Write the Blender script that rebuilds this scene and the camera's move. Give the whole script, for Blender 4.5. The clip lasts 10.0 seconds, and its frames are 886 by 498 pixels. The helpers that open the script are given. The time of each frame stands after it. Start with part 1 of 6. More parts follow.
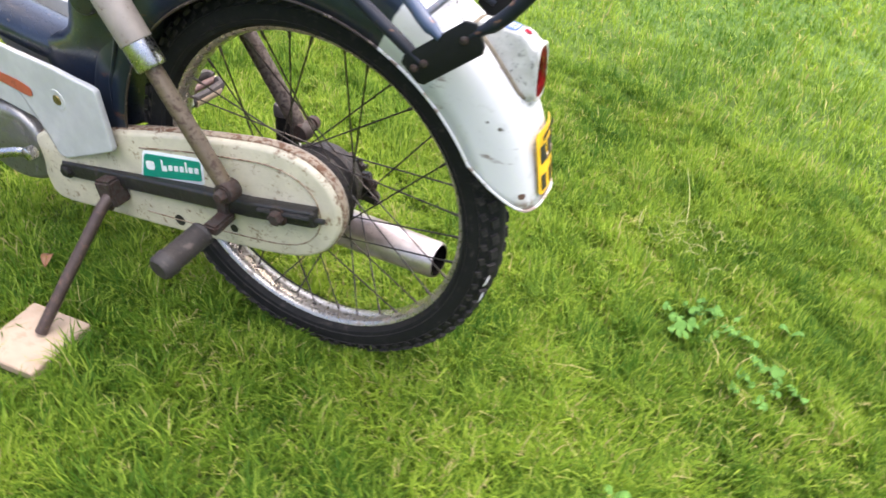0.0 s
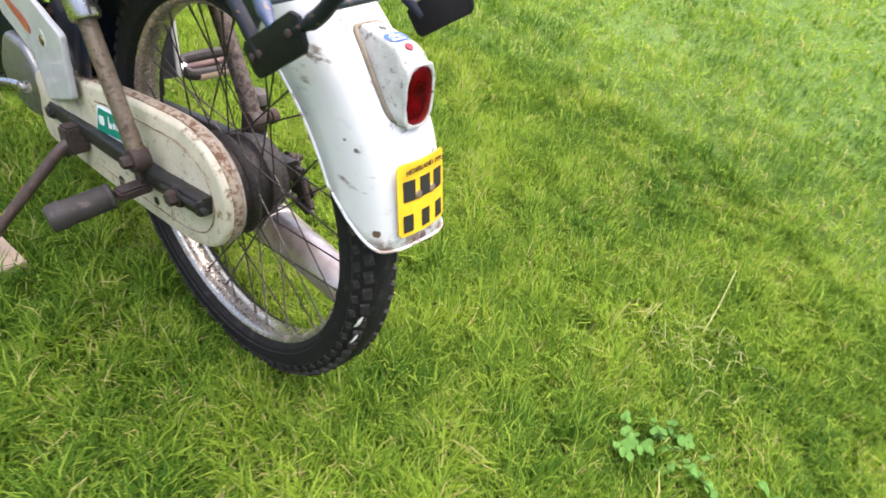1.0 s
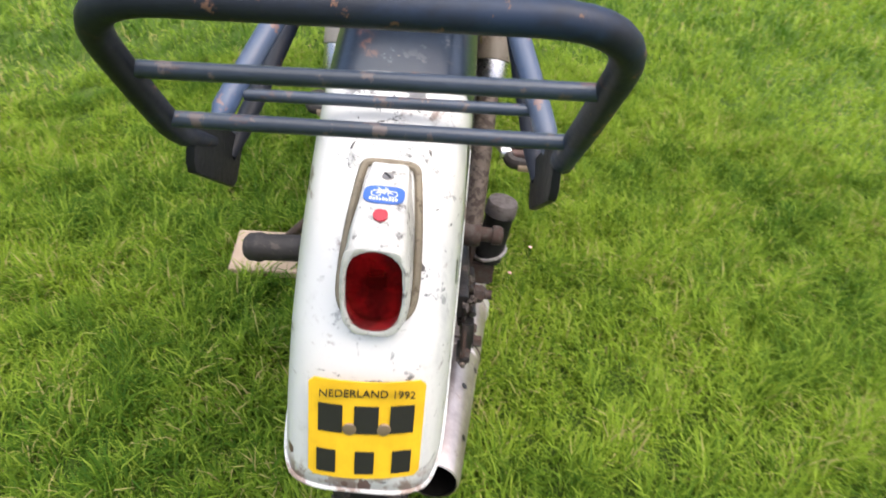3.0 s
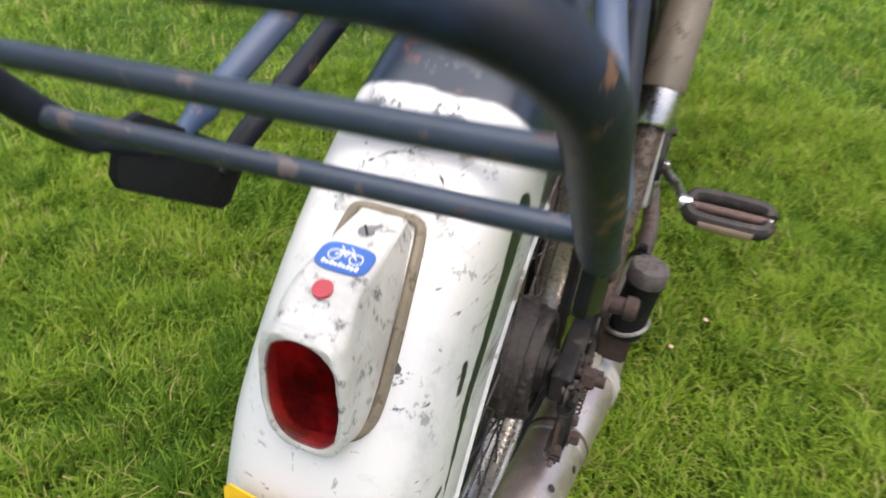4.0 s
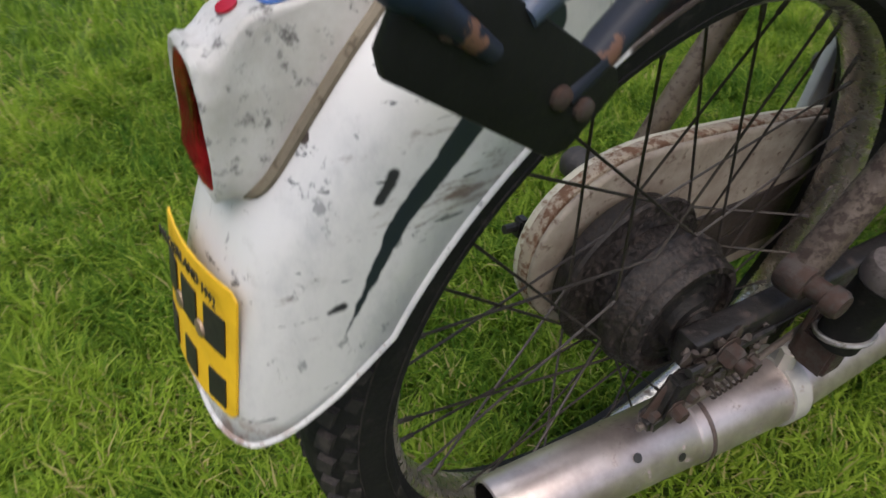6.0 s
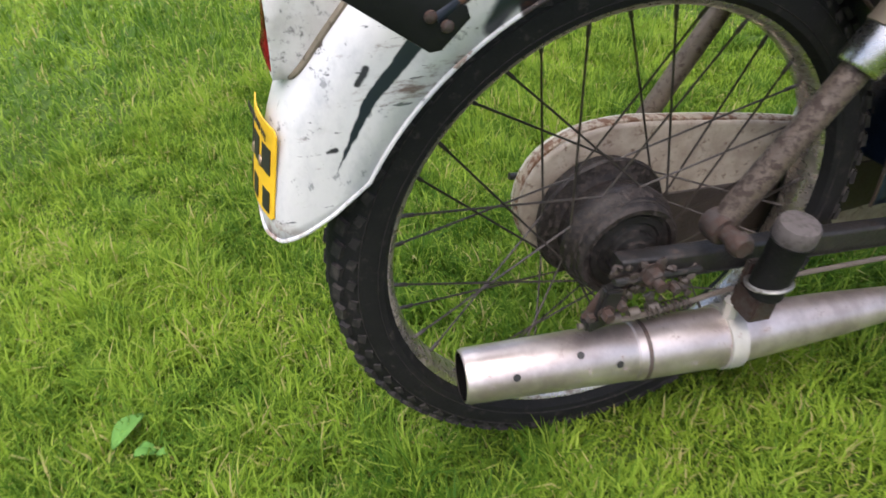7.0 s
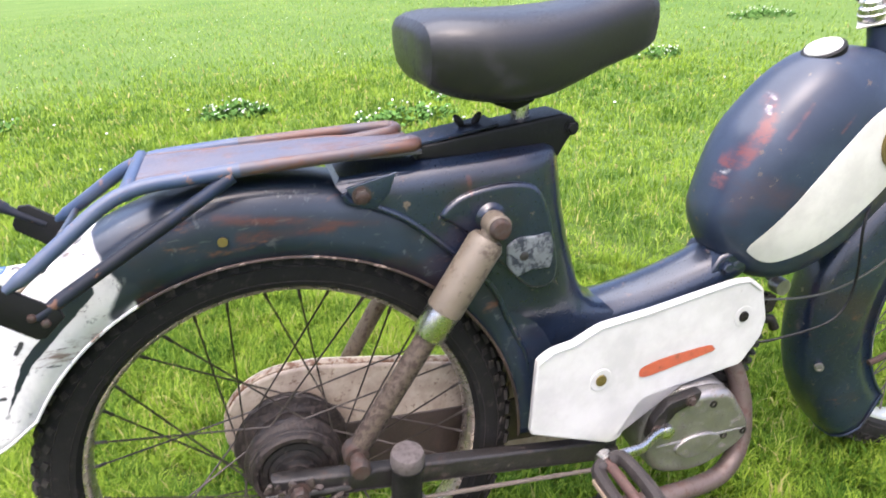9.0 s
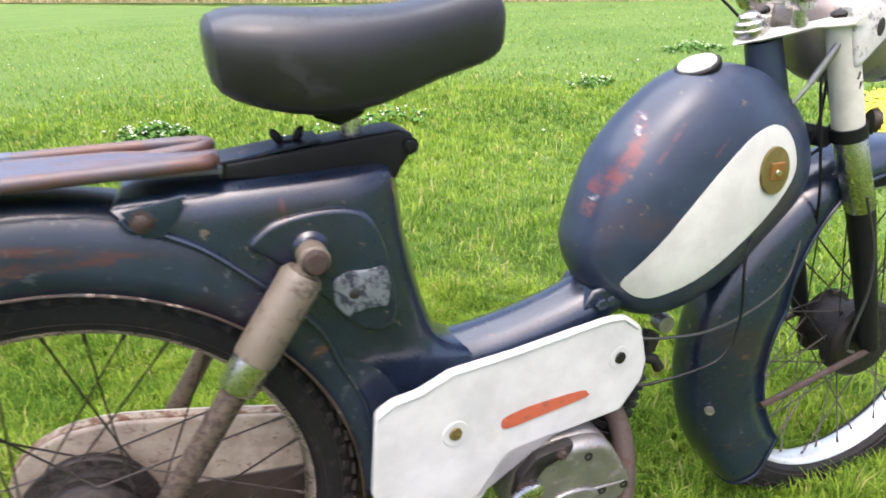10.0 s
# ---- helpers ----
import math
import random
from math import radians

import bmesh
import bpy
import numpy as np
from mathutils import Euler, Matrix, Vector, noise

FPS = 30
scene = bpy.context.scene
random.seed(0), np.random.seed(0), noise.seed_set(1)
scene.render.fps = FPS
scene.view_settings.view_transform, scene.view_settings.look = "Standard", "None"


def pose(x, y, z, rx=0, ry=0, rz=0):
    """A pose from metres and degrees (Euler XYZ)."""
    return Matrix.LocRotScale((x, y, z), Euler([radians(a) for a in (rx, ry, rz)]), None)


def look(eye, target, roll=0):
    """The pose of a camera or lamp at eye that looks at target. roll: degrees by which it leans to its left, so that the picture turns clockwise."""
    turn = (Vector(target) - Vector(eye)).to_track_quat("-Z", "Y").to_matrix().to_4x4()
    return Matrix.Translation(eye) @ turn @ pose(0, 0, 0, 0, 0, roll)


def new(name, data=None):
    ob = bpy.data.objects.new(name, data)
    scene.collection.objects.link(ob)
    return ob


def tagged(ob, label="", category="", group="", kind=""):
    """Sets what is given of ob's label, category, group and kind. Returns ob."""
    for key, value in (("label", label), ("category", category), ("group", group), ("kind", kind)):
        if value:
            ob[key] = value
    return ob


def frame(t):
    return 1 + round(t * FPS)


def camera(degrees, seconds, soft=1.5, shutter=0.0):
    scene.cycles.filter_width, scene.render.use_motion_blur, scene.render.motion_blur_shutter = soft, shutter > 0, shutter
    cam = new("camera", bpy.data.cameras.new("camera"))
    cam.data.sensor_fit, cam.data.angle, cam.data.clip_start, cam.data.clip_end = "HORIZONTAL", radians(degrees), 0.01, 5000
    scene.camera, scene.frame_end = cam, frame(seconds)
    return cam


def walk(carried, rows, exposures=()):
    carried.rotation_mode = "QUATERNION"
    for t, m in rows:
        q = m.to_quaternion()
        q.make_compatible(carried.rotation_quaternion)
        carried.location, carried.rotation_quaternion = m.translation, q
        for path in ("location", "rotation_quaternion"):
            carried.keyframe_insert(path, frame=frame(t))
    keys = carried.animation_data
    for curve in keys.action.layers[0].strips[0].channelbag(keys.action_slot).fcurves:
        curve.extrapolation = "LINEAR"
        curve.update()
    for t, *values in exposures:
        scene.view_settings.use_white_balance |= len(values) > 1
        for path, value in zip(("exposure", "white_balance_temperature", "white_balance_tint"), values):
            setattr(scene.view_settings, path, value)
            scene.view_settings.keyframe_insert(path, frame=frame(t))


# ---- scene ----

cam = camera(65.8, 10.0, soft=1.6, shutter=0.3)
PATH = [
    (0, (-0.478, 0.746, 0.891), (0.041, -0.738, -0.346), 7.9),
    (0.5, (-0.673, 0.68, 0.918), (0.024, -0.76, -0.283), 12.6),
    (1, (-0.712, 0.478, 0.872), (0.198, -0.821, -0.346), 13.1),
    (1.5, (-0.714, 0.298, 0.838), (0.325, -0.854, -0.425), 15.4),
    (2, (-0.724, 0.133, 0.841), (0.648, -0.541, -0.449), 12.1),
    (2.5, (-0.684, 0.019, 0.841), (0.816, -0.353, -0.428), 12.4),
    (2.7, (-0.656, -0.003, 0.86), (0.872, -0.239, -0.409), 9.9),
    (3.8, (-0.492, -0.115, 0.847), (1.004, 0.357, -0.393), 2.3),
    (4, (-0.457, -0.124, 0.804), (0.986, 0.459, -0.452), 1.9),
    (4.5, (-0.401, -0.113, 0.748), (0.89, 0.732, -0.525), 0.8),
    (5, (-0.38, -0.116, 0.748), (0.774, 0.839, -0.577), -2.3),
    (5.5, (-0.366, -0.148, 0.738), (0.663, 0.868, -0.644), -0.8),
    (6, (-0.341, -0.253, 0.722), (0.385, 0.991, -0.665), -2.1),
    (6.2, (-0.349, -0.294, 0.705), (0.321, 1.081, -0.584), -2.6),
    (7.3, (-0.275, -0.61, 0.776), (0.066, 0.911, -0.477), -4.9),
    (7.5, (-0.222, -0.67, 0.768), (0.113, 0.905, -0.418), -4.5),
    (8, (-0.092, -0.745, 0.81), (0.253, 0.896, -0.28), -3.6),
    (8.5, (-0.023, -0.768, 0.876), (0.373, 0.944, -0.08), -4.1),
    (9, (0.024, -0.77, 0.898), (0.493, 1.0, 0.093), -4.3),
    (9.5, (0.075, -0.759, 0.907), (0.625, 1.024, 0.188), -3.7),
    (10, (0.185, -0.711, 0.853), (0.8, 1.043, 0.114), -2.5),
]
walk(cam, [(t, look(eye, target, roll)) for t, eye, target, roll in PATH],
     exposures=[(0.0, 1.82, 6400, 15), (0.5, 1.79, 6400, 15), (1.5, 1.71, 6450, 14), (2.7, 1.37, 6500, 10), (3.8, 1.03, 6400, 10), (5.0, 0.78, 6400, 10), (6.2, 0.44, 6250, 10), (7.3, 1.46, 6100, 12), (8.0, 1.74, 6080, 13), (8.5, 1.84, 6150, 15), (9.2, 1.86, 6200, 18), (10.0, 1.70, 6200, 16)])

# ---- light: overcast daylight, softly from the right rear ----
world = bpy.data.worlds.new("sky")
scene.world = world
world.use_nodes = True
wn = world.node_tree
sky = wn.nodes.new("ShaderNodeTexSky")
sky.sky_type = "NISHITA"
sky.sun_disc = False
sky.sun_elevation = radians(66)
sky.sun_rotation = radians(200)
sky.altitude, sky.air_density, sky.dust_density, sky.ozone_density = 0, 0.8, 6.0, 1.0
wn.nodes["Background"].inputs[1].default_value = 0.15
wn.links.new(sky.outputs[0], wn.nodes["Background"].inputs[0])
sun = new("sun", bpy.data.lights.new("sun", "SUN"))
sun.data.energy, sun.data.angle, sun.data.color = 1.5, radians(70), (1.0, 0.985, 0.97)
sun.matrix_world = look((-0.5, 0.9, 3.0), (0, 0, 0))


# ---- materials ----
def nd(nt, kind, **sets):
    n = nt.nodes.new(kind)
    for k, v in sets.items():
        n.inputs[k.replace("_", " ")].default_value = v
    return n


def coords(nt):
    return nt.nodes.new("ShaderNodeTexCoord").outputs["Object"]


def noise_of(nt, vec, scale, detail=6.0, rough=0.6, stretch=None):
    if stretch:
        m = nt.nodes.new("ShaderNodeMapping")
        m.inputs["Scale"].default_value = stretch
        nt.links.new(vec, m.inputs["Vector"])
        vec = m.outputs[0]
    n = nd(nt, "ShaderNodeTexNoise", Scale=scale, Detail=detail, Roughness=rough)
    nt.links.new(vec, n.inputs["Vector"])
    return n.outputs["Fac"]


def mth(nt, op, a, b=0.0, clamp=False):
    n = nt.nodes.new("ShaderNodeMath")
    n.operation, n.use_clamp = op, clamp
    for i, v in enumerate((a, b)):
        if isinstance(v, (int, float)):
            n.inputs[i].default_value = v
        else:
            nt.links.new(v, n.inputs[i])
    return n.outputs[0]


def step(nt, v, lo, hi):
    n = nt.nodes.new("ShaderNodeMapRange")
    n.interpolation_type = "SMOOTHSTEP"
    nt.links.new(v, n.inputs["Value"])
    n.inputs["From Min"].default_value, n.inputs["From Max"].default_value = lo, hi
    return n.outputs[0]


def blend(nt, fac, a, b):
    n = nt.nodes.new("ShaderNodeMix")
    n.data_type = "RGBA"
    if isinstance(fac, (int, float)):
        n.inputs[0].default_value = fac
    else:
        nt.links.new(fac, n.inputs[0])
    for i, v in ((6, a), (7, b)):
        if isinstance(v, tuple):
            n.inputs[i].default_value = (*v, 1)
        else:
            nt.links.new(v, n.inputs[i])
    return n.outputs[2]


def mixv(nt, fac, a, b):
    n = nt.nodes.new("ShaderNodeMix")
    for i, v in ((0, fac), (2, a), (3, b)):
        if isinstance(v, (int, float)):
            n.inputs[i].default_value = v
        else:
            nt.links.new(v, n.inputs[i])
    return n.outputs[0]


def stroke(nt, vec, p0, p1, w0, w1, soft=0.003, wob=0.0013, wscale=90, flank=-0.043):
    """A mark from p0 to p1 in the side plane (x, z), w0 wide at its start and w1 at its end."""
    s = nt.nodes.new("ShaderNodeSeparateXYZ")
    nt.links.new(vec, s.inputs[0])
    dx, dz = p1[0] - p0[0], p1[1] - p0[1]
    ll = dx * dx + dz * dz
    px, pz = mth(nt, "SUBTRACT", s.outputs[0], p0[0]), mth(nt, "SUBTRACT", s.outputs[2], p0[1])
    t = mth(nt, "DIVIDE", mth(nt, "ADD", mth(nt, "MULTIPLY", px, dx), mth(nt, "MULTIPLY", pz, dz)), ll, True)
    ex, ez = mth(nt, "SUBTRACT", px, mth(nt, "MULTIPLY", t, dx)), mth(nt, "SUBTRACT", pz, mth(nt, "MULTIPLY", t, dz))
    d = mth(nt, "SQRT", mth(nt, "ADD", mth(nt, "MULTIPLY", ex, ex), mth(nt, "MULTIPLY", ez, ez)))
    w = mth(nt, "ADD", mth(nt, "MULTIPLY", t, w1 - w0), w0)
    n = mth(nt, "MULTIPLY", mth(nt, "SUBTRACT", noise_of(nt, vec, wscale), 0.5), wob * 4)
    side = step(nt, s.outputs[1], flank, flank - 0.006)
    return mth(nt, "MULTIPLY", step(nt, mth(nt, "ADD", mth(nt, "SUBTRACT", w, d), n), -soft, soft), side)


def blot(nt, vec, at, r, wob=0.9, wscale=160):
    """A ragged spot round a place, where the paint has gone."""
    d = nt.nodes.new("ShaderNodeVectorMath")
    d.operation = "DISTANCE"
    nt.links.new(vec, d.inputs[0])
    d.inputs[1].default_value = at
    n = mth(nt, "MULTIPLY", mth(nt, "SUBTRACT", noise_of(nt, vec, wscale, 4), 0.5), 2 * wob * r)
    return step(nt, mth(nt, "ADD", d.outputs["Value"], n), r * 1.08, r * 0.92)


def surface(name, base, rough=0.5, metal=0.0, dark=None, amount=0.45, scale=25.0, fine=220.0, bump=0.15, spec=0.5, tint=None, coat=0.0):
    """A worn surface: the base colour, drifting towards tint, with patches of dark (dirt, rust) where the noise is high."""
    m = bpy.data.materials.new(name)
    m.use_nodes = True
    nt = m.node_tree
    b = nt.nodes["Principled BSDF"]
    v = coords(nt)
    n1, n2 = noise_of(nt, v, scale), noise_of(nt, v, fine, 4)
    col = blend(nt, step(nt, n1, 0.3, 0.7), base, tint or tuple(c * 0.8 for c in base))
    rg = mixv(nt, n2, rough - 0.1, rough + 0.12)
    if dark:
        k = step(nt, mth(nt, "ADD", mth(nt, "MULTIPLY", noise_of(nt, v, scale * 1.7, 10, 0.7), 0.75), mth(nt, "MULTIPLY", n2, 0.25)), 1 - amount - 0.06, 1 - amount + 0.06)
        col = blend(nt, k, col, dark)
        rg = mixv(nt, k, rg, 0.85)
        if metal:
            nt.links.new(mth(nt, "MULTIPLY", mth(nt, "SUBTRACT", 1.0, k), metal), b.inputs["Metallic"])
    elif metal:
        b.inputs["Metallic"].default_value = metal
    nt.links.new(col, b.inputs["Base Color"])
    nt.links.new(rg, b.inputs["Roughness"])
    b.inputs["Specular IOR Level"].default_value = spec
    b.inputs["Coat Weight"].default_value = coat
    if bump:
        bp = nd(nt, "ShaderNodeBump", Strength=bump, Distance=0.002)
        nt.links.new(mth(nt, "ADD", n2, mth(nt, "MULTIPLY", n1, 2.0)), bp.inputs["Height"])
        nt.links.new(bp.outputs[0], b.inputs["Normal"])
    return m


def painted(name, base, tint, rust, white=None, strokes=(), rough=0.31, chips=0.36, chipcol=(0.09, 0.07, 0.06), coat=0.0, patch=None, flank=-0.043, blots=(), wash=None, spec=0.42):
    """Old paint: fading, fine chips and scratches, rust blooms and single marks; beyond an angle about the rear axle it is white."""
    m = bpy.data.materials.new(name)
    m.use_nodes = True
    nt = m.node_tree
    b = nt.nodes["Principled BSDF"]
    v = coords(nt)
    big, mid, fin = noise_of(nt, v, 9), noise_of(nt, v, 60, 10, 0.65), noise_of(nt, v, 300, 4)
    col = blend(nt, step(nt, big, 0.35, 0.7), base, tint)
    if wash:
        col = blend(nt, mth(nt, "MULTIPLY", step(nt, noise_of(nt, v, 6.5, 8, 0.68, (1.0, 1.0, 1.6)), 0.50, 0.70), 0.5), col, wash)
    if patch:
        col = blend(nt, mth(nt, "MULTIPLY", step(nt, noise_of(nt, v, 8, 6, 0.7, (1.0, 0.7, 1.0)), 0.50, 0.62), 0.30), col, patch)
    if white:
        s = nt.nodes.new("ShaderNodeSeparateXYZ")
        nt.links.new(v, s.inputs[0])
        ang = mth(nt, "ARCTAN2", mth(nt, "SUBTRACT", s.outputs[2], 0.297), s.outputs[0])
        k = step(nt, mth(nt, "ADD", ang, mth(nt, "MULTIPLY", mth(nt, "SUBTRACT", noise_of(nt, v, 40, 3), 0.5), 0.025)), white - 0.006, white + 0.006)
        clean = blend(nt, step(nt, mid, 0.55, 0.8), (0.555, 0.552, 0.54), (0.44, 0.435, 0.42))
        smear = step(nt, noise_of(nt, v, 16, 8, 0.7, (1.0, 1.0, 0.55)), 0.45, 0.70)
        grey = mth(nt, "MULTIPLY", smear, mth(nt, "MULTIPLY", step(nt, s.outputs[1], -0.020, -0.046), 0.60))
        col = blend(nt, k, col, blend(nt, grey, clean, (0.26, 0.28, 0.30)))
        right = step(nt, s.outputs[1], 0.046, 0.020)
        scr = step(nt, noise_of(nt, v, 55, 8, 0.7, (1.0, 1.0, 0.8)), 0.60, 0.64)
        col = blend(nt, mth(nt, "MULTIPLY", mth(nt, "MULTIPLY", scr, right), 0.6), col, (0.10, 0.105, 0.11))
        sc2 = step(nt, noise_of(nt, v, 95, 5, 0.6, (0.35, 0.5, 1.5)), 0.635, 0.665)
        col = blend(nt, mth(nt, "MULTIPLY", mth(nt, "MULTIPLY", sc2, right), 0.85), col, (0.05, 0.055, 0.06))
        foot = mth(nt, "MULTIPLY", step(nt, ang, radians(157.3), radians(159.8)), step(nt, noise_of(nt, v, 60, 6, 0.7), 0.44, 0.54))
        col = blend(nt, mth(nt, "MULTIPLY", foot, 0.8), col, (0.20, 0.12, 0.085))
        worn = mth(nt, "MULTIPLY", mth(nt, "MULTIPLY", step(nt, s.outputs[0], -0.235, -0.215), step(nt, s.outputs[0], -0.13, -0.15)), step(nt, mth(nt, "ABSOLUTE", s.outputs[1]), 0.045, 0.03))
        flake = step(nt, noise_of(nt, v, 48, 8, 0.7), 0.575, 0.59)
        col = blend(nt, mth(nt, "MULTIPLY", mth(nt, "MULTIPLY", flake, worn), 0.9), col, (0.06, 0.06, 0.065))
    if rust:
        k = step(nt, noise_of(nt, v, 22, 9, 0.72, (0.6, 1.0, 2.0)), rust, rust + 0.1)
        col = blend(nt, mth(nt, "MULTIPLY", k, 0.85), col, (0.10, 0.045, 0.03))
    k = step(nt, mid, 1 - chips, 1 - chips + 0.03)
    col = blend(nt, k, col, chipcol)
    for p0, p1, w0, w1, c, sof in strokes:
        col = blend(nt, mth(nt, "MULTIPLY", stroke(nt, v, p0, p1, w0, w1, sof, flank=flank), 1.0 if c[0] < 0.05 else mth(nt, "ADD", mth(nt, "MULTIPLY", step(nt, noise_of(nt, v, 45, 8, 0.7, (0.5, 1, 2)), 0.42, 0.56), 0.55), 0.2)), col, c)
    for at, r, c in blots:
        col = blend(nt, blot(nt, v, at, r), col, c)
    b.inputs["Specular IOR Level"].default_value = spec
    nt.links.new(col, b.inputs["Base Color"])
    b.inputs["Coat Weight"].default_value, b.inputs["Coat Roughness"].default_value = coat, 0.15
    nt.links.new(mixv(nt, fin, rough - 0.1, rough + 0.15), b.inputs["Roughness"])
    bp = nd(nt, "ShaderNodeBump", Strength=0.12, Distance=0.002)
    nt.links.new(mth(nt, "ADD", mth(nt, "MULTIPLY", big, 3), mid), bp.inputs["Height"])
    nt.links.new(bp.outputs[0], b.inputs["Normal"])
    return m


RED = (0.080, 0.024, 0.018)
M = {}
M["blue"] = painted("dark blue paint", (0.0042, 0.0080, 0.0180), (0.009, 0.0170, 0.036), 0.62, wash=(0.024, 0.012, 0.013), rough=0.28, coat=0.7, strokes=[((0.25, 0.655), (0.25, 0.632), 0.0026, 0.0006, RED, 0.002)])
M["guard"] = painted("mudguard paint", (0.007, 0.012, 0.022), (0.014, 0.023, 0.040), 0.57, wash=(0.036, 0.018, 0.018), coat=0.25, white=radians(114.5), chips=0.31, strokes=[
    ((-0.03, 0.652), (0.14, 0.618), 0.005, 0.002, RED, 0.004), ((-0.01, 0.628), (0.09, 0.622), 0.005, 0.003, RED, 0.004),
    ((-0.172, 0.598), (-0.247, 0.527), 0.0084, 0.0046, (0.012, 0.018, 0.026), 0.0008), ((-0.247, 0.527), (-0.279, 0.475), 0.0048, 0.0004, (0.012, 0.018, 0.026), 0.0008), ((-0.2455, 0.5515), (-0.2535, 0.5415), 0.0028, 0.0022, (0.02, 0.02, 0.025), 0.001),
    ((-0.278, 0.4925), (-0.284, 0.4915), 0.0018, 0.001, (0.02, 0.02, 0.025), 0.001), ((-0.13, 0.590), (-0.15, 0.566), 0.010, 0.006, (0.018, 0.025, 0.035), 0.003)],
    blots=[((-0.327, 0.0525, 0.434), 0.0042, (0.10, 0.055, 0.04)), ((-0.345, -0.002, 0.4205), 0.0055, (0.12, 0.055, 0.04)), ((-0.3430, 0.012, 0.4200), 0.003, (0.14, 0.07, 0.05)), ((-0.272, -0.0275, 0.5655), 0.0030, (0.045, 0.035, 0.03)), ((-0.2665, -0.0280, 0.5755), 0.0022, (0.05, 0.04, 0.034)), ((-0.286, 0.0560, 0.515), 0.0026, (0.10, 0.09, 0.08)), ((-0.270, 0.0560, 0.520), 0.0030, (0.10, 0.09, 0.08)), ((-0.318, 0.0480, 0.470), 0.0018, (0.10, 0.06, 0.05))])
M["guardedge"] = painted("worn edge paint", (0.03, 0.022, 0.018), (0.06, 0.04, 0.032), 0.66, white=radians(114.5), chips=0.42, chipcol=(0.22, 0.17, 0.14))
M["tank"] = painted("tank paint", (0.013, 0.022, 0.044), (0.026, 0.040, 0.070), 0.70, wash=(0.050, 0.026, 0.030), coat=0.3, flank=0.004, strokes=[
    ((0.634, 0.604), (0.672, 0.652), 0.0075, 0.0060, (0.155, 0.042, 0.038), 0.003), ((0.672, 0.652), (0.696, 0.692), 0.0060, 0.0012, (0.14, 0.042, 0.038), 0.003),
    ((0.725, 0.679), (0.690, 0.639), 0.0007, 0.0016, (0.13, 0.045, 0.045), 0.003), ((0.78, 0.66), (0.76, 0.64), 0.0006, 0.0010, (0.13, 0.045, 0.045), 0.003),
    ((0.679, 0.668), (0.684, 0.676), 0.0013, 0.0008, (0.55, 0.53, 0.52), 0.0012), ((0.692, 0.684), (0.695, 0.690), 0.0010, 0.0006, (0.55, 0.53, 0.52), 0.0012), ((0.626, 0.592), (0.630, 0.597), 0.0015, 0.0008, (0.5, 0.49, 0.47), 0.0012), ((0.618, 0.572), (0.624, 0.586), 0.0014, 0.0020, (0.20, 0.07, 0.06), 0.003)], rough=0.42)
M["rack"] = painted("grey blue rack paint", (0.0080, 0.0095, 0.0135), (0.016, 0.020, 0.031), 0.62, rough=0.46, spec=0.24, chips=0.39, chipcol=(0.12, 0.065, 0.045), patch=(0.018, 0.045, 0.110))
M["rackbar"] = painted("dull grey blue bar paint", (0.020, 0.027, 0.040), (0.038, 0.052, 0.080), 0.57, rough=0.33, chips=0.41, chipcol=(0.085, 0.068, 0.066))
M["rackblue"] = painted("faded blue rack paint", (0.026, 0.052, 0.115), (0.060, 0.078, 0.120), 0.57, rough=0.4, chips=0.38, chipcol=(0.16, 0.10, 0.09))
M["tray"] = painted("chalky tray paint", (0.070, 0.076, 0.105), (0.110, 0.095, 0.105), 0.54, rough=0.42, chips=0.40, chipcol=(0.15, 0.09, 0.085))
M["rackworn"] = painted("rust stained rack paint", (0.074, 0.046, 0.043), (0.056, 0.056, 0.072), 0.49, rough=0.4, chips=0.40, chipcol=(0.08, 0.042, 0.036))
M["rust"] = surface("grimy rusted steel", (0.044, 0.034, 0.029), 0.6, 0.2, (0.036, 0.018, 0.012), 0.5, 45, bump=0.4)
M["grime"] = surface("oily black steel", (0.009, 0.008, 0.0075), 0.5, 0.1, (0.028, 0.021, 0.017), 0.44, 90, bump=0.5, spec=0.35)
M["arm"] = surface("grimy dark arm paint", (0.018, 0.0165, 0.016), 0.42, 0.1, (0.050, 0.036, 0.030), 0.42, 34, bump=0.4)
M["standrust"] = surface("flaking rusted stand", (0.070, 0.046, 0.038), 0.5, 0.2, (0.15, 0.085, 0.06), 0.42, 40, bump=0.4)
M["hubmetal"] = surface("brown oily hub casting", (0.019, 0.0155, 0.014), 0.36, 0.3, (0.044, 0.033, 0.028), 0.47, 110, bump=0.5, spec=0.4)
M["caseinner"] = surface("dirty beige paint", (0.37, 0.315, 0.245), 0.6, 0, (0.12, 0.075, 0.05), 0.41, 40, bump=0.3, tint=(0.25, 0.20, 0.155))
M["grimebrown"] = surface("caked brown grease", (0.046, 0.034, 0.028), 0.5, 0, (0.075, 0.054, 0.043), 0.42, 30, bump=0.5)
M["cream"] = surface("cream paint with rust", (0.57, 0.515, 0.385), 0.45, 0, (0.16, 0.085, 0.045), 0.41, 24, bump=0.25)
M["caserim"] = surface("rusted case edge", (0.36, 0.29, 0.21), 0.6, 0, (0.13, 0.062, 0.030), 0.50, 45, bump=0.4)
M["cover"] = surface("white enamel", (0.52, 0.52, 0.505), 0.32, 0, (0.20, 0.17, 0.13), 0.315, 18, bump=0.05, coat=0.15)
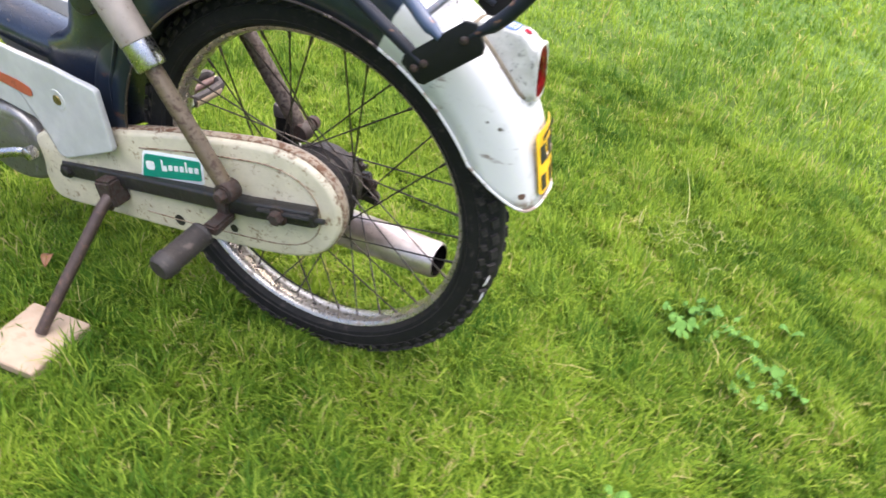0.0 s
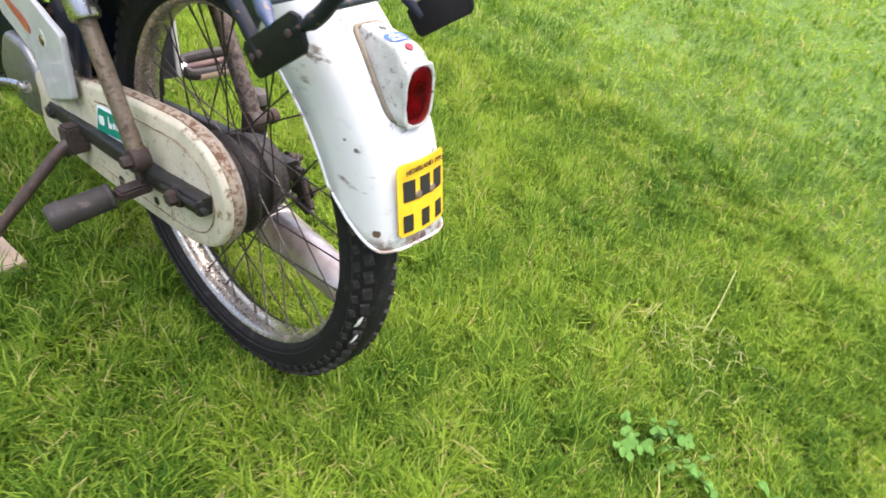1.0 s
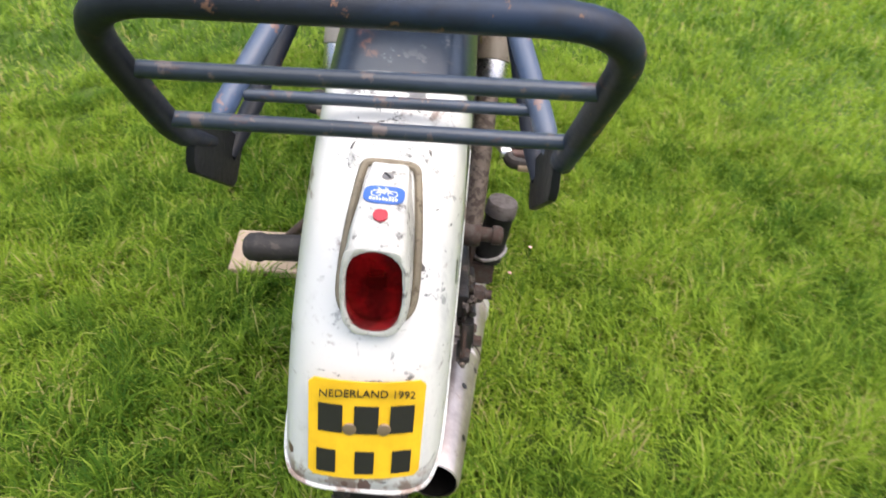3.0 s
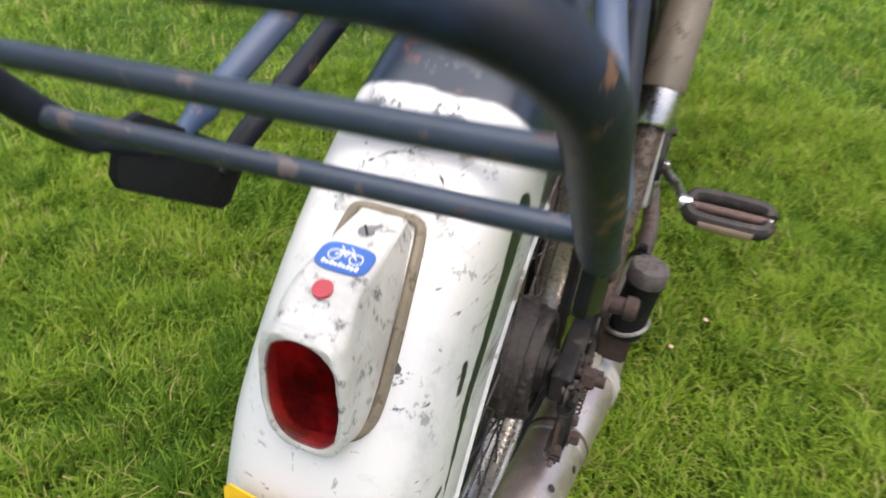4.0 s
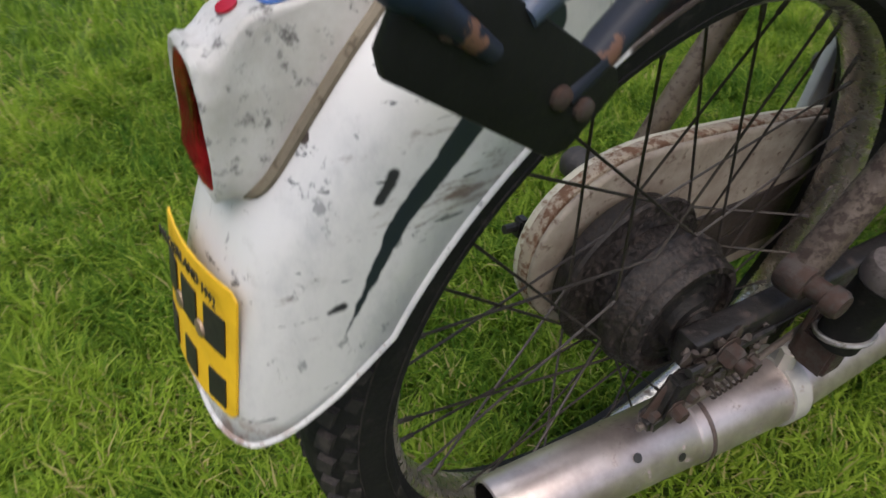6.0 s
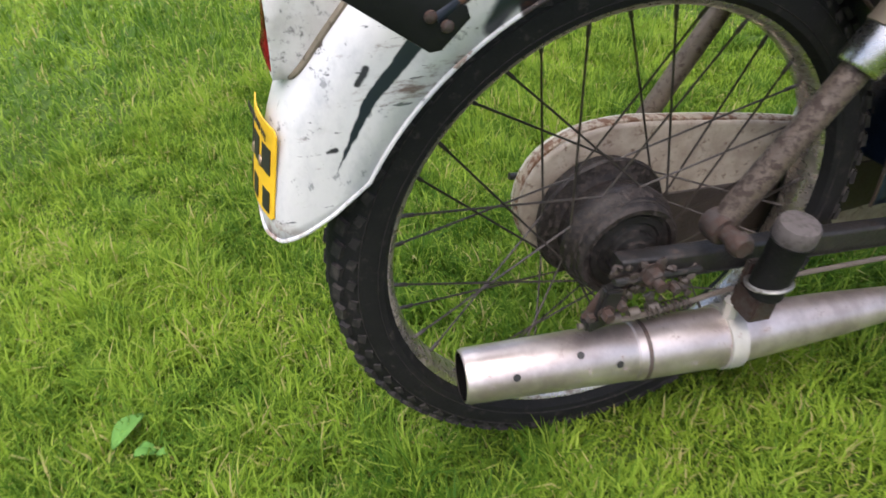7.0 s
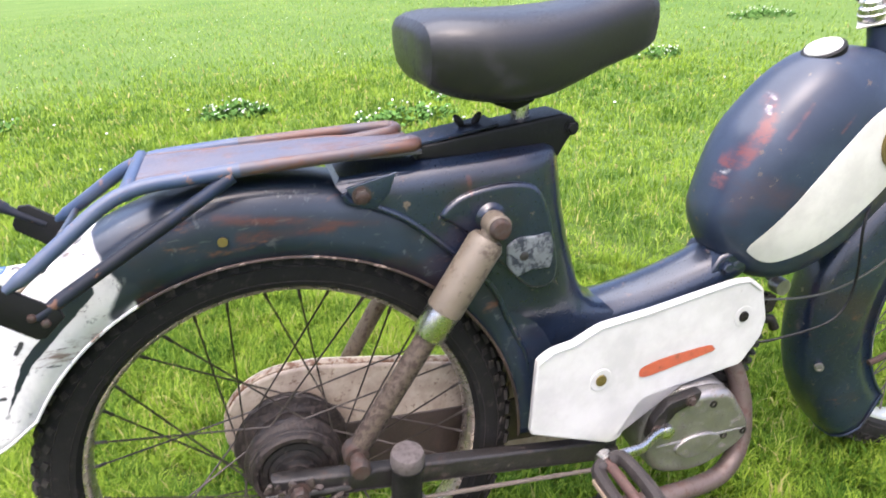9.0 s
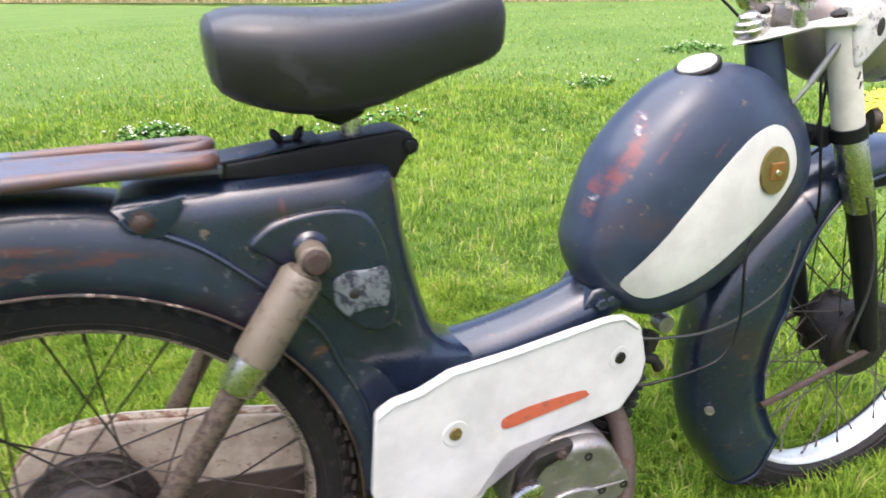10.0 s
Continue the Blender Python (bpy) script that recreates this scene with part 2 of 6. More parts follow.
M["lampwhite"] = surface("chipped white housing paint", (0.53, 0.525, 0.50), 0.36, 0, (0.13, 0.125, 0.12), 0.415, 60, bump=0.25, tint=(0.43, 0.42, 0.39))
M["chrome"] = surface("worn chrome", (0.60, 0.58, 0.56), 0.27, 1.0, (0.12, 0.075, 0.05), 0.30, 30, bump=0.06)
M["exhaust"] = surface("scuffed chromed muffler", (0.62, 0.55, 0.52), 0.36, 0.84, (0.24, 0.175, 0.15), 0.375, 26, bump=0.10, tint=(0.40, 0.335, 0.31))
M["bucket"] = surface("dulled lamp bucket", (0.34, 0.30, 0.275), 0.36, 0.7, (0.14, 0.10, 0.08), 0.40, 25, bump=0.1)
M["clamp"] = surface("pale steel band", (0.44, 0.42, 0.38), 0.45, 0.3, (0.2, 0.16, 0.13), 0.36, 30, bump=0.1)
M["pipe"] = surface("browned exhaust pipe", (0.115, 0.088, 0.078), 0.5, 0.5, (0.07, 0.036, 0.027), 0.45, 30, bump=0.3)
M["alloy"] = surface("dull cast alloy", (0.33, 0.315, 0.30), 0.40, 0.85, (0.10, 0.08, 0.065), 0.41, 45, bump=0.25)
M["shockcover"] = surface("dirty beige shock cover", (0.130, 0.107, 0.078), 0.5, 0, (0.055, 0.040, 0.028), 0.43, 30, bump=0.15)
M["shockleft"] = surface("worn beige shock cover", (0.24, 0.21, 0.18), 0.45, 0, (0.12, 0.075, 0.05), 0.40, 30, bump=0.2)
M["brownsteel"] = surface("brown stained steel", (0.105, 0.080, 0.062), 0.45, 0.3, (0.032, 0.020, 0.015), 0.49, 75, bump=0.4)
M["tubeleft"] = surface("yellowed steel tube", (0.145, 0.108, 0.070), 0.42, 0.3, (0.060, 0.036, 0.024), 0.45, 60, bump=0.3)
M["pedalcore"] = surface("red brown rusted core", (0.095, 0.052, 0.043), 0.55, 0.1, (0.07, 0.045, 0.038), 0.45, 60, bump=0.3)
M["rod"] = surface("dull steel rod", (0.15, 0.125, 0.105), 0.5, 0.4, (0.09, 0.06, 0.045), 0.42, 50, bump=0.1)
M["tyre"] = surface("weathered tyre rubber", (0.010, 0.0097, 0.0095), 0.70, 0, (0.036, 0.031, 0.028), 0.41, 40, bump=0.25, spec=0.22)
M["tread"] = surface("dusty tread rubber", (0.022, 0.020, 0.019), 0.70, 0, (0.054, 0.046, 0.040), 0.46, 60, bump=0.25, spec=0.25)
M["rubber"] = surface("dusty dark rubber", (0.034, 0.029, 0.027), 0.6, 0, (0.085, 0.070, 0.062), 0.42, 30, bump=0.3, spec=0.35)
M["pegcap"] = surface("worn grey rubber", (0.085, 0.072, 0.068), 0.65, 0, (0.045, 0.036, 0.032), 0.45, 55, bump=0.3)
M["black"] = surface("satin black paint", (0.009, 0.0095, 0.010), 0.45, 0, (0.05, 0.046, 0.042), 0.32, 60, bump=0.2, spec=0.2)
M["saddle"] = surface("black vinyl", (0.013, 0.013, 0.015), 0.43, 0, (0.022, 0.022, 0.024), 0.42, 8, 260, bump=0.12, spec=0.5, coat=0.12)
M["gasket"] = surface("old tan rubber gasket", (0.18, 0.15, 0.105), 0.7, 0, (0.07, 0.055, 0.035), 0.42, 60, bump=0.3)
M["yellow"] = surface("yellow plate", (0.78, 0.47, 0.02), 0.4, 0, (0.40, 0.25, 0.05), 0.25, 30, bump=0.1)
M["ink"] = surface("black embossed paint", (0.015, 0.014, 0.013), 0.5, bump=0.05)
# Soot, taken nearly to black so that the pipe's inner shade is in it.
M["soot"] = surface("soot with opening shade", (0.005, 0.0045, 0.004), 0.95, bump=0.05, spec=0.05)
M["rivet"] = surface("dull rivet", (0.30, 0.22, 0.15), 0.5, 0.7, bump=0.1)
M["green"] = surface("green sticker", (0.0, 0.26, 0.17), 0.35, 0, (0.02, 0.17, 0.11), 0.25, 30, bump=0.03)
M["sticker"] = surface("blue sticker", (0.045, 0.125, 0.40), 0.35, 0, (0.10, 0.19, 0.44), 0.35, 40, bump=0.03)
M["stickwhite"] = surface("white print", (0.78, 0.78, 0.78), 0.4, bump=0.02)
M["reddot"] = surface("red reflector dot", (0.42, 0.012, 0.03), 0.22, bump=0.03)
M["orange"] = surface("orange stripe", (0.44, 0.10, 0.05), 0.45, 0, (0.26, 0.09, 0.05), 0.42, 40, bump=0.05)
M["panel"] = surface("off-white tank panel", (0.54, 0.54, 0.49), 0.35, 0, (0.34, 0.33, 0.30), 0.24, 20, bump=0.05)
M["gold"] = surface("tarnished gold badge", (0.22, 0.17, 0.06), 0.4, 0.6, (0.12, 0.09, 0.03), 0.35, 40, bump=0.15)
M["copper"] = surface("copper badge centre", (0.34, 0.16, 0.05), 0.35, 0.6, bump=0.1)
M["forkcream"] = surface("dull cream fork cover", (0.56, 0.54, 0.47), 0.4, 0, (0.10, 0.08, 0.06), 0.31, 40, bump=0.1)
M["board"] = surface("bare plywood", (0.40, 0.30, 0.215), 0.7, 0, (0.32, 0.23, 0.155), 0.42, 20, bump=0.1)
M["seal"] = surface("dried sealant patch", (0.12, 0.135, 0.145), 0.42, 0, (0.012, 0.018, 0.026), 0.49, 45, bump=0.4)
M["dandelion"] = surface("yellow blossom", (0.62, 0.50, 0.02), 0.6, tint=(0.50, 0.45, 0.03), bump=0.02)
M["reflector"] = surface("dark amber reflector", (0.022, 0.014, 0.004), 0.6, bump=0.05)
M["lampinside"] = surface("dull lamp reflector", (0.17, 0.145, 0.135), 0.4, 0.4, (0.05, 0.04, 0.04), 0.46, 40, bump=0.2)
M["plaster"] = surface("rough white filler", (0.56, 0.56, 0.54), 0.7, 0, (0.10, 0.10, 0.10), 0.41, 75, bump=1.0)
M["cable"] = surface("grey cable sleeve", (0.026, 0.028, 0.024), 0.5, bump=0.05)
M["spoke"] = surface("tarnished spoke", (0.07, 0.06, 0.052), 0.45, 0.5, (0.07, 0.05, 0.04), 0.45, 60, bump=0.1)
M["rim"] = surface("dulled chrome rim", (0.54, 0.49, 0.43), 0.27, 0.9, (0.15, 0.105, 0.075), 0.42, 30, 120, bump=0.05)
M["brightrim"] = surface("pale chrome rim", (0.80, 0.80, 0.79), 0.3, 0.8, (0.25, 0.2, 0.15), 0.28, 22, bump=0.05)


def lens_material():
    """Clear red plastic with a fine grid moulded into it."""
    m = bpy.data.materials.new("clear red lens")
    m.use_nodes = True
    nt = m.node_tree
    b = nt.nodes["Principled BSDF"]
    v = coords(nt)
    hgt = None
    for way in ("Y", "Z"):
        w = nd(nt, "ShaderNodeTexWave", Scale=95.0)
        w.bands_direction = way
        nt.links.new(v, w.inputs["Vector"])
        hgt = w.outputs["Fac"] if hgt is None else mth(nt, "ADD", hgt, w.outputs["Fac"])
    nt.links.new(blend(nt, step(nt, noise_of(nt, v, 60, 4), 0.40, 0.62), (0.11, 0.0015, 0.003), (0.38, 0.003, 0.006)), b.inputs["Base Color"])
    b.inputs["Transmission Weight"].default_value = 0.82
    b.inputs["Roughness"].default_value = 0.24
    b.inputs["Specular IOR Level"].default_value = 0.3
    b.inputs["IOR"].default_value = 1.12
    bp = nd(nt, "ShaderNodeBump", Strength=0.12, Distance=0.001)
    nt.links.new(hgt, bp.inputs["Height"])
    nt.links.new(bp.outputs[0], b.inputs["Normal"])
    return m


M["lens"] = lens_material()


def grass_material(name, blade, calm=1.0):
    m = bpy.data.materials.new(name)
    m.use_nodes = True
    nt = m.node_tree
    b = nt.nodes["Principled BSDF"]
    v = coords(nt)
    big, mid = noise_of(nt, v, 1.1, 4), noise_of(nt, v, 5.5, 6)
    # Distance haze is put into the blade colour: more blue as calm falls.
    haze = 1.0 + 0.6 * (1 - calm)
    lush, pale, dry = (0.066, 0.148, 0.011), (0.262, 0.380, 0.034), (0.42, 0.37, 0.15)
    # Farthest blades: paler, bluer greens with the haze painted in.
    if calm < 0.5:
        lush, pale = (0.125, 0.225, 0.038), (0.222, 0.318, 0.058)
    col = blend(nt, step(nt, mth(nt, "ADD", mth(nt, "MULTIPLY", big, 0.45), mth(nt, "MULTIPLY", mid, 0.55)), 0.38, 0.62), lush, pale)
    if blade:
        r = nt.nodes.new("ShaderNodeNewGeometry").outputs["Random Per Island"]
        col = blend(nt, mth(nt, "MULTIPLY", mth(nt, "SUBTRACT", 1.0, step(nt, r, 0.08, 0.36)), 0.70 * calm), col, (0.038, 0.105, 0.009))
        col = blend(nt, mth(nt, "MULTIPLY", step(nt, r, 0.60, 0.88), 0.65), col, (0.350, 0.470, 0.056 * haze))
        dryk = step(nt, mth(nt, "ADD", r, mth(nt, "MULTIPLY", mth(nt, "SUBTRACT", mid, 0.5), 0.55)), 0.93, 0.98)
        col = blend(nt, dryk, col, dry)
        tr = nt.nodes.new("ShaderNodeBsdfTranslucent")
        nt.links.new(col, tr.inputs["Color"])
        mx = nt.nodes.new("ShaderNodeMixShader")
        mx.inputs[0].default_value = 0.48
        nt.links.new(b.outputs[0], mx.inputs[1])
        nt.links.new(tr.outputs[0], mx.inputs[2])
        nt.links.new(mx.outputs[0], nt.nodes["Material Output"].inputs[0])
        b.inputs["Roughness"].default_value = 0.6
        b.inputs["Specular IOR Level"].default_value = 0.16
    else:
        fin = mth(nt, "ADD", mth(nt, "MULTIPLY", noise_of(nt, v, 90, 8, 0.75), 0.6), mth(nt, "MULTIPLY", mid, 0.4))
        s = nt.nodes.new("ShaderNodeSeparateXYZ")
        nt.links.new(v, s.inputs[0])
        # Ground is darker close in; farther out it is paler, with haze blue mixed in.
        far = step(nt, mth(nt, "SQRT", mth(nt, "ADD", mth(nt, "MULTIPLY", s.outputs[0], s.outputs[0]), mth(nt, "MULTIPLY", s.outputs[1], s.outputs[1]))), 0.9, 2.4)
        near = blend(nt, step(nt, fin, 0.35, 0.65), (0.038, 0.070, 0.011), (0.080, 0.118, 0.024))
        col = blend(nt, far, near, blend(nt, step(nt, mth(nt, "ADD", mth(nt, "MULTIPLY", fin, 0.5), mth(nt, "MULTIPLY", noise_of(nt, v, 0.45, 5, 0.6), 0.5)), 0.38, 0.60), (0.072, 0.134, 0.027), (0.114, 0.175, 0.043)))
        b.inputs["Roughness"].default_value = 0.9
        b.inputs["Specular IOR Level"].default_value = 0.1
        bp = nd(nt, "ShaderNodeBump", Strength=0.6, Distance=0.03)
        nt.links.new(fin, bp.inputs["Height"])
        nt.links.new(bp.outputs[0], b.inputs["Normal"])
    nt.links.new(col, b.inputs["Base Color"])
    return m


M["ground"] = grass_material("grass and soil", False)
M["blade"] = grass_material("grass blade", True)
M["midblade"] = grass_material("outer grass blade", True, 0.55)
M["farblade"] = grass_material("hazed distant grass blade", True, 0.15)
M["clover"] = surface("clover leaf", (0.038, 0.105, 0.015), 0.8, tint=(0.062, 0.15, 0.022), bump=0.05, spec=0.2)
M["freshleaf"] = surface("fresh clover leaf", (0.062, 0.150, 0.026), 0.8, tint=(0.095, 0.20, 0.038), bump=0.05, spec=0.2)
M["petal"] = surface("white petal", (0.75, 0.75, 0.72), 0.5, bump=0.02)
M["pink"] = surface("pale pink petal", (0.75, 0.42, 0.38), 0.5, bump=0.02)
M["reed"] = surface("dry reed", (0.50, 0.40, 0.25), 0.7, tint=(0.34, 0.30, 0.15), bump=0.05)
M["straw"] = surface("bleached straw", (0.36, 0.34, 0.14), 0.7, tint=(0.27, 0.30, 0.09), bump=0.05)
M["leaf"] = surface("dead leaf", (0.20, 0.09, 0.035), 0.6, bump=0.2)


# ---- mesh tools ----
def part(name, bm, material, parent, label="", smooth=True):
    me = bpy.data.meshes.new(name)
    bmesh.ops.recalc_face_normals(bm, faces=bm.faces)
    for f in bm.faces:
        f.smooth = smooth
    bm.to_mesh(me)
    bm.free()
    if smooth:
        me.set_sharp_from_angle(angle=radians(38))
    me.materials.append(material)
    ob = new(name, me)
    ob.parent = parent
    return tagged(ob, label)


def thing(name, label, category, group=""):
    ob = new(name)
    ob.empty_display_size = 0.05
    return tagged(ob, label, category, group)


def curve_through(pts, n=6):
    """Points of a smooth curve through pts."""
    p = [Vector(q) for q in pts]
    p = [p[0] * 2 - p[1]] + p + [p[-1] * 2 - p[-2]]
    out = []
    for i in range(1, len(p) - 2):
        for k in range(n):
            t = k / n
            a, b, c, d = p[i - 1], p[i], p[i + 1], p[i + 2]
            out.append(0.5 * (2 * b + (c - a) * t + (2 * a - 5 * b + 4 * c - d) * t * t + (3 * b - a - 3 * c + d) * t ** 3))
    return out + [p[-2]]


def bent(pts, r, n=5):
    """A polyline whose corners are rounded with radius-like length r."""
    p = [Vector(q) for q in pts]
    out = [p[0]]
    for a, b, c in zip(p, p[1:], p[2:]):
        u, w = (a - b), (c - b)
        l = min(r, u.length * 0.49, w.length * 0.49)
        s, e = b + u.normalized() * l, b + w.normalized() * l
        out += [(1 - t) ** 2 * s + 2 * t * (1 - t) * b + t * t * e for t in (k / n for k in range(n + 1))]
    return out + [p[-1]]


def sweep(pts, r, seg=12, bm=None, cap=True, flat=1.0, up=None):
    """A tube along pts. r: one radius or one for each point; flat: thickness of the section across its up side."""
    bm = bm or bmesh.new()
    p = [Vector(q) for q in pts]
    rr = r if isinstance(r, (list, tuple)) else [r] * len(p)
    n = None
    rings = []
    for i, q in enumerate(p):
        d = (p[min(i + 1, len(p) - 1)] - p[max(i - 1, 0)]).normalized()
        if n is None:
            n = Vector(up) if up else (Vector((0, 0, 1)) if abs(d.z) < 0.9 else Vector((1, 0, 0)))
        n = (n - d * n.dot(d)).normalized()
        s = d.cross(n)
        rings.append([bm.verts.new(q + (n * math.sin(a) * flat + s * math.cos(a)) * rr[i]) for a in (2 * math.pi * k / seg for k in range(seg))])
    for a, b in zip(rings, rings[1:]):
        for k in range(seg):
            bm.faces.new((a[k], a[(k + 1) % seg], b[(k + 1) % seg], b[k]))
    if cap:
        bm.faces.new(rings[0])
        bm.faces.new(rings[-1])
    return bm


def lathe(profile, at, axis=(0, 1, 0), seg=32, bm=None, close=True):
    """Turns (radius, height) pairs round an axis."""
    bm = bm or bmesh.new()
    turn = Vector((0, 0, 1)).rotation_difference(Vector(axis)).to_matrix()
    rings = []
    for r, h in profile:
        if r < 1e-6:
            rings.append([bm.verts.new(Vector(at) + turn @ Vector((0, 0, h)))])
        else:
            rings.append([bm.verts.new(Vector(at) + turn @ Vector((r * math.cos(a), r * math.sin(a), h))) for a in (2 * math.pi * k / seg for k in range(seg))])
    for a, b in zip(rings, rings[1:]):
        for k in range(seg):
            j = (k + 1) % seg
            if len(a) == 1 and len(b) > 1:
                bm.faces.new((a[0], b[k], b[j]))
            elif len(b) == 1 and len(a) > 1:
                bm.faces.new((a[k], a[j], b[0]))
            elif len(a) > 1:
                bm.faces.new((a[k], a[j], b[j], b[k]))
    if close:
        for ring in (rings[0], rings[-1]):
            if len(ring) > 2:
                bm.faces.new(ring)
    return bm


def slab(outline, y0, y1, rnd=0.006, steps=4, bm=None, taper=None, pad=0.0):
    """A plate in the side plane: outline of (x, z), from y0 to y1, with rounded edges. taper(x, z) scales its y."""
    bm = bm or bmesh.new()
    mid = (y0 + y1) / 2
    area = sum(a[0] * b[1] - b[0] * a[1] for a, b in zip(outline, outline[1:] + outline[:1]))
    pts = outline if area > 0 else outline[::-1]

    def inset(d):
        out = []
        for i, p in enumerate(pts):
            a, b, c = Vector(pts[i - 1]), Vector(p), Vector(pts[(i + 1) % len(pts)])
            u, w = (b - a).normalized(), (c - b).normalized()
            n = Vector((-u.y - w.y, u.x + w.x))
            n = n.normalized() if n.length > 1e-6 else Vector((-u.y, u.x))
            k = 1 / max(0.5, n.dot(Vector((-u.y, u.x))))
            out.append(b + n * d * k)
        return out

    half = abs(y1 - y0) / 2
    rr = min(rnd, half)
    rows = []
    for sgn in (-1, 1):
        for k in range(steps + 1):
            a = (k if sgn > 0 else steps - k) / steps * math.pi / 2
            rows.append((rnd * (1 - math.cos(a)), mid + sgn * (half - rr + rr * math.sin(a))))
    if pad:
        rows = [(rnd + pad, rows[0][1])] + rows + [(rnd + pad, rows[-1][1])]
    rings = []
    for d, y in rows:
        rings.append([bm.verts.new((q.x, y if taper is None else y * taper(q.x, q.y), q.y)) for q in inset(d)])
    for a, b in zip(rings, rings[1:]):
        for k in range(len(a)):
            j = (k + 1) % len(a)
            bm.faces.new((a[k], a[j], b[j], b[k]))
    for ring in (rings[0], rings[-1]):
        bm.faces.new(ring)
    bmesh.ops.triangulate(bm, faces=[f for f in bm.faces if len(f.verts) > 4])
    return bm


def smooth_outline(pts, n=4):
    """A smooth closed outline through 2D points."""
    out = []
    m = len(pts)
    for i in range(m):
        a, b, c, d = (Vector(pts[(i + k) % m]) for k in (-1, 0, 1, 2))
        for k in range(n):
            t = k / n
            q = 0.5 * (2 * b + (c - a) * t + (2 * a - 5 * b + 4 * c - d) * t * t + (3 * b - a - 3 * c + d) * t ** 3)
            out.append((q.x, q.y))
    return out


def cornered(pts, r, n=4):
    """A closed outline of straight edges whose corners are rounded."""
    out, m = [], len(pts)
    for i in range(m):
        a, b, c = (Vector(pts[(i + k) % m]) for k in (-1, 0, 1))
        u, w = a - b, c - b
        l = min(r, u.length * 0.45, w.length * 0.45)
        p, q = b + u.normalized() * l, b + w.normalized() * l
        for k in range(n + 1):
            t = k / n
            e = (1 - t) ** 2 * p + 2 * t * (1 - t) * b + t * t * q
            out.append((e.x, e.y))
    return out


def dome(outline, y0, bulge, power=2.3, rings=10, both=True, centre=None, bm=None):
    """A pillow over a convex outline in the side plane, bulging to y0 + bulge and, if both, to y0 - bulge."""
    bm = bm or bmesh.new()
    c = Vector(centre) if centre else sum((Vector(p) for p in outline), Vector((0, 0))) / len(outline)
    sides = (1, -1) if both else (1,)
    edge = [bm.verts.new((x, y0, z)) for x, z in outline]
    for sgn in sides:
        prev = edge
        for k in range(1, rings):
            a = k / rings * math.pi / 2
            s = math.cos(a) ** (2 / power)
            h = math.sin(a) ** (2 / power) * bulge * sgn
            ring = [bm.verts.new((c.x + (x - c.x) * s, y0 + h, c.y + (z - c.y) * s)) for x, z in outline]
            for i in range(len(ring)):
                j = (i + 1) % len(ring)
                bm.faces.new((prev[i], prev[j], ring[j], ring[i]))
            prev = ring
        top = bm.verts.new((c.x, y0 + bulge * sgn, c.y))
        for i in range(len(prev)):
            bm.faces.new((prev[i], prev[(i + 1) % len(prev)], top))
    return bm


def loft(sections, bm=None):
    """Skins closed loops of equal length, with caps."""
    bm = bm or bmesh.new()
    rings = [[bm.verts.new(p) for p in s] for s in sections]
    for a, b in zip(rings, rings[1:]):
        for k in range(len(a)):
            j = (k + 1) % len(a)
            bm.faces.new((a[k], a[j], b[j], b[k]))
    bm.faces.new(rings[0])
    bm.faces.new(rings[-1])
    return bm


def block(at, size, turn=(0, 0, 0), bevel=0.002, bm=None):
    bm = bm or bmesh.new()
    got = bmesh.ops.create_cube(bm, size=1.0, matrix=pose(*at, *turn) @ Matrix.Diagonal((*size, 1)))
    if bevel:
        es = list({e for v in got["verts"] for e in v.link_edges})
        bmesh.ops.bevel(bm, geom=es, offset=bevel, segments=2, affect="EDGES")
    return bm


def bolt(at, axis, r=0.006, h=0.005, bm=None):
    """A hexagon head on a washer."""
    bm = lathe([(r * 1.35, 0), (r * 1.35, 0.0012)], at, axis, 14, bm)
    top = Vector(at) + Vector(axis).normalized() * 0.001
    return lathe([(r, 0), (r, h * 0.8), (r * 0.8, h)], top, axis, 6, bm)


# ---- the ground and the distance ----
def ground():
    bm = bmesh.new()
    rings, rads = [], [0.0, 1, 2, 3, 5, 8, 12, 20, 40, 90, 250, 900, 3000]
    for r in rads[1:]:
        rings.append([bm.verts.new((r * math.cos(a), r * math.sin(a), 0.004 * math.sin(3 * a) * min(r, 3) if r < 40 else -0.2)) for a in (2 * math.pi * k / 48 for k in range(48))])
    c = bm.verts.new((0, 0, 0))
    for k in range(48):
        bm.faces.new((c, rings[0][k], rings[0][(k + 1) % 48]))
    for a, b in zip(rings, rings[1:]):
        for k in range(48):
            bm.faces.new((a[k], a[(k + 1) % 48], b[(k + 1) % 48], b[k]))
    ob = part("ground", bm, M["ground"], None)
    return tagged(ob, "short green lawn with thin yellow patches", "lawn", kind="structure")


ground()


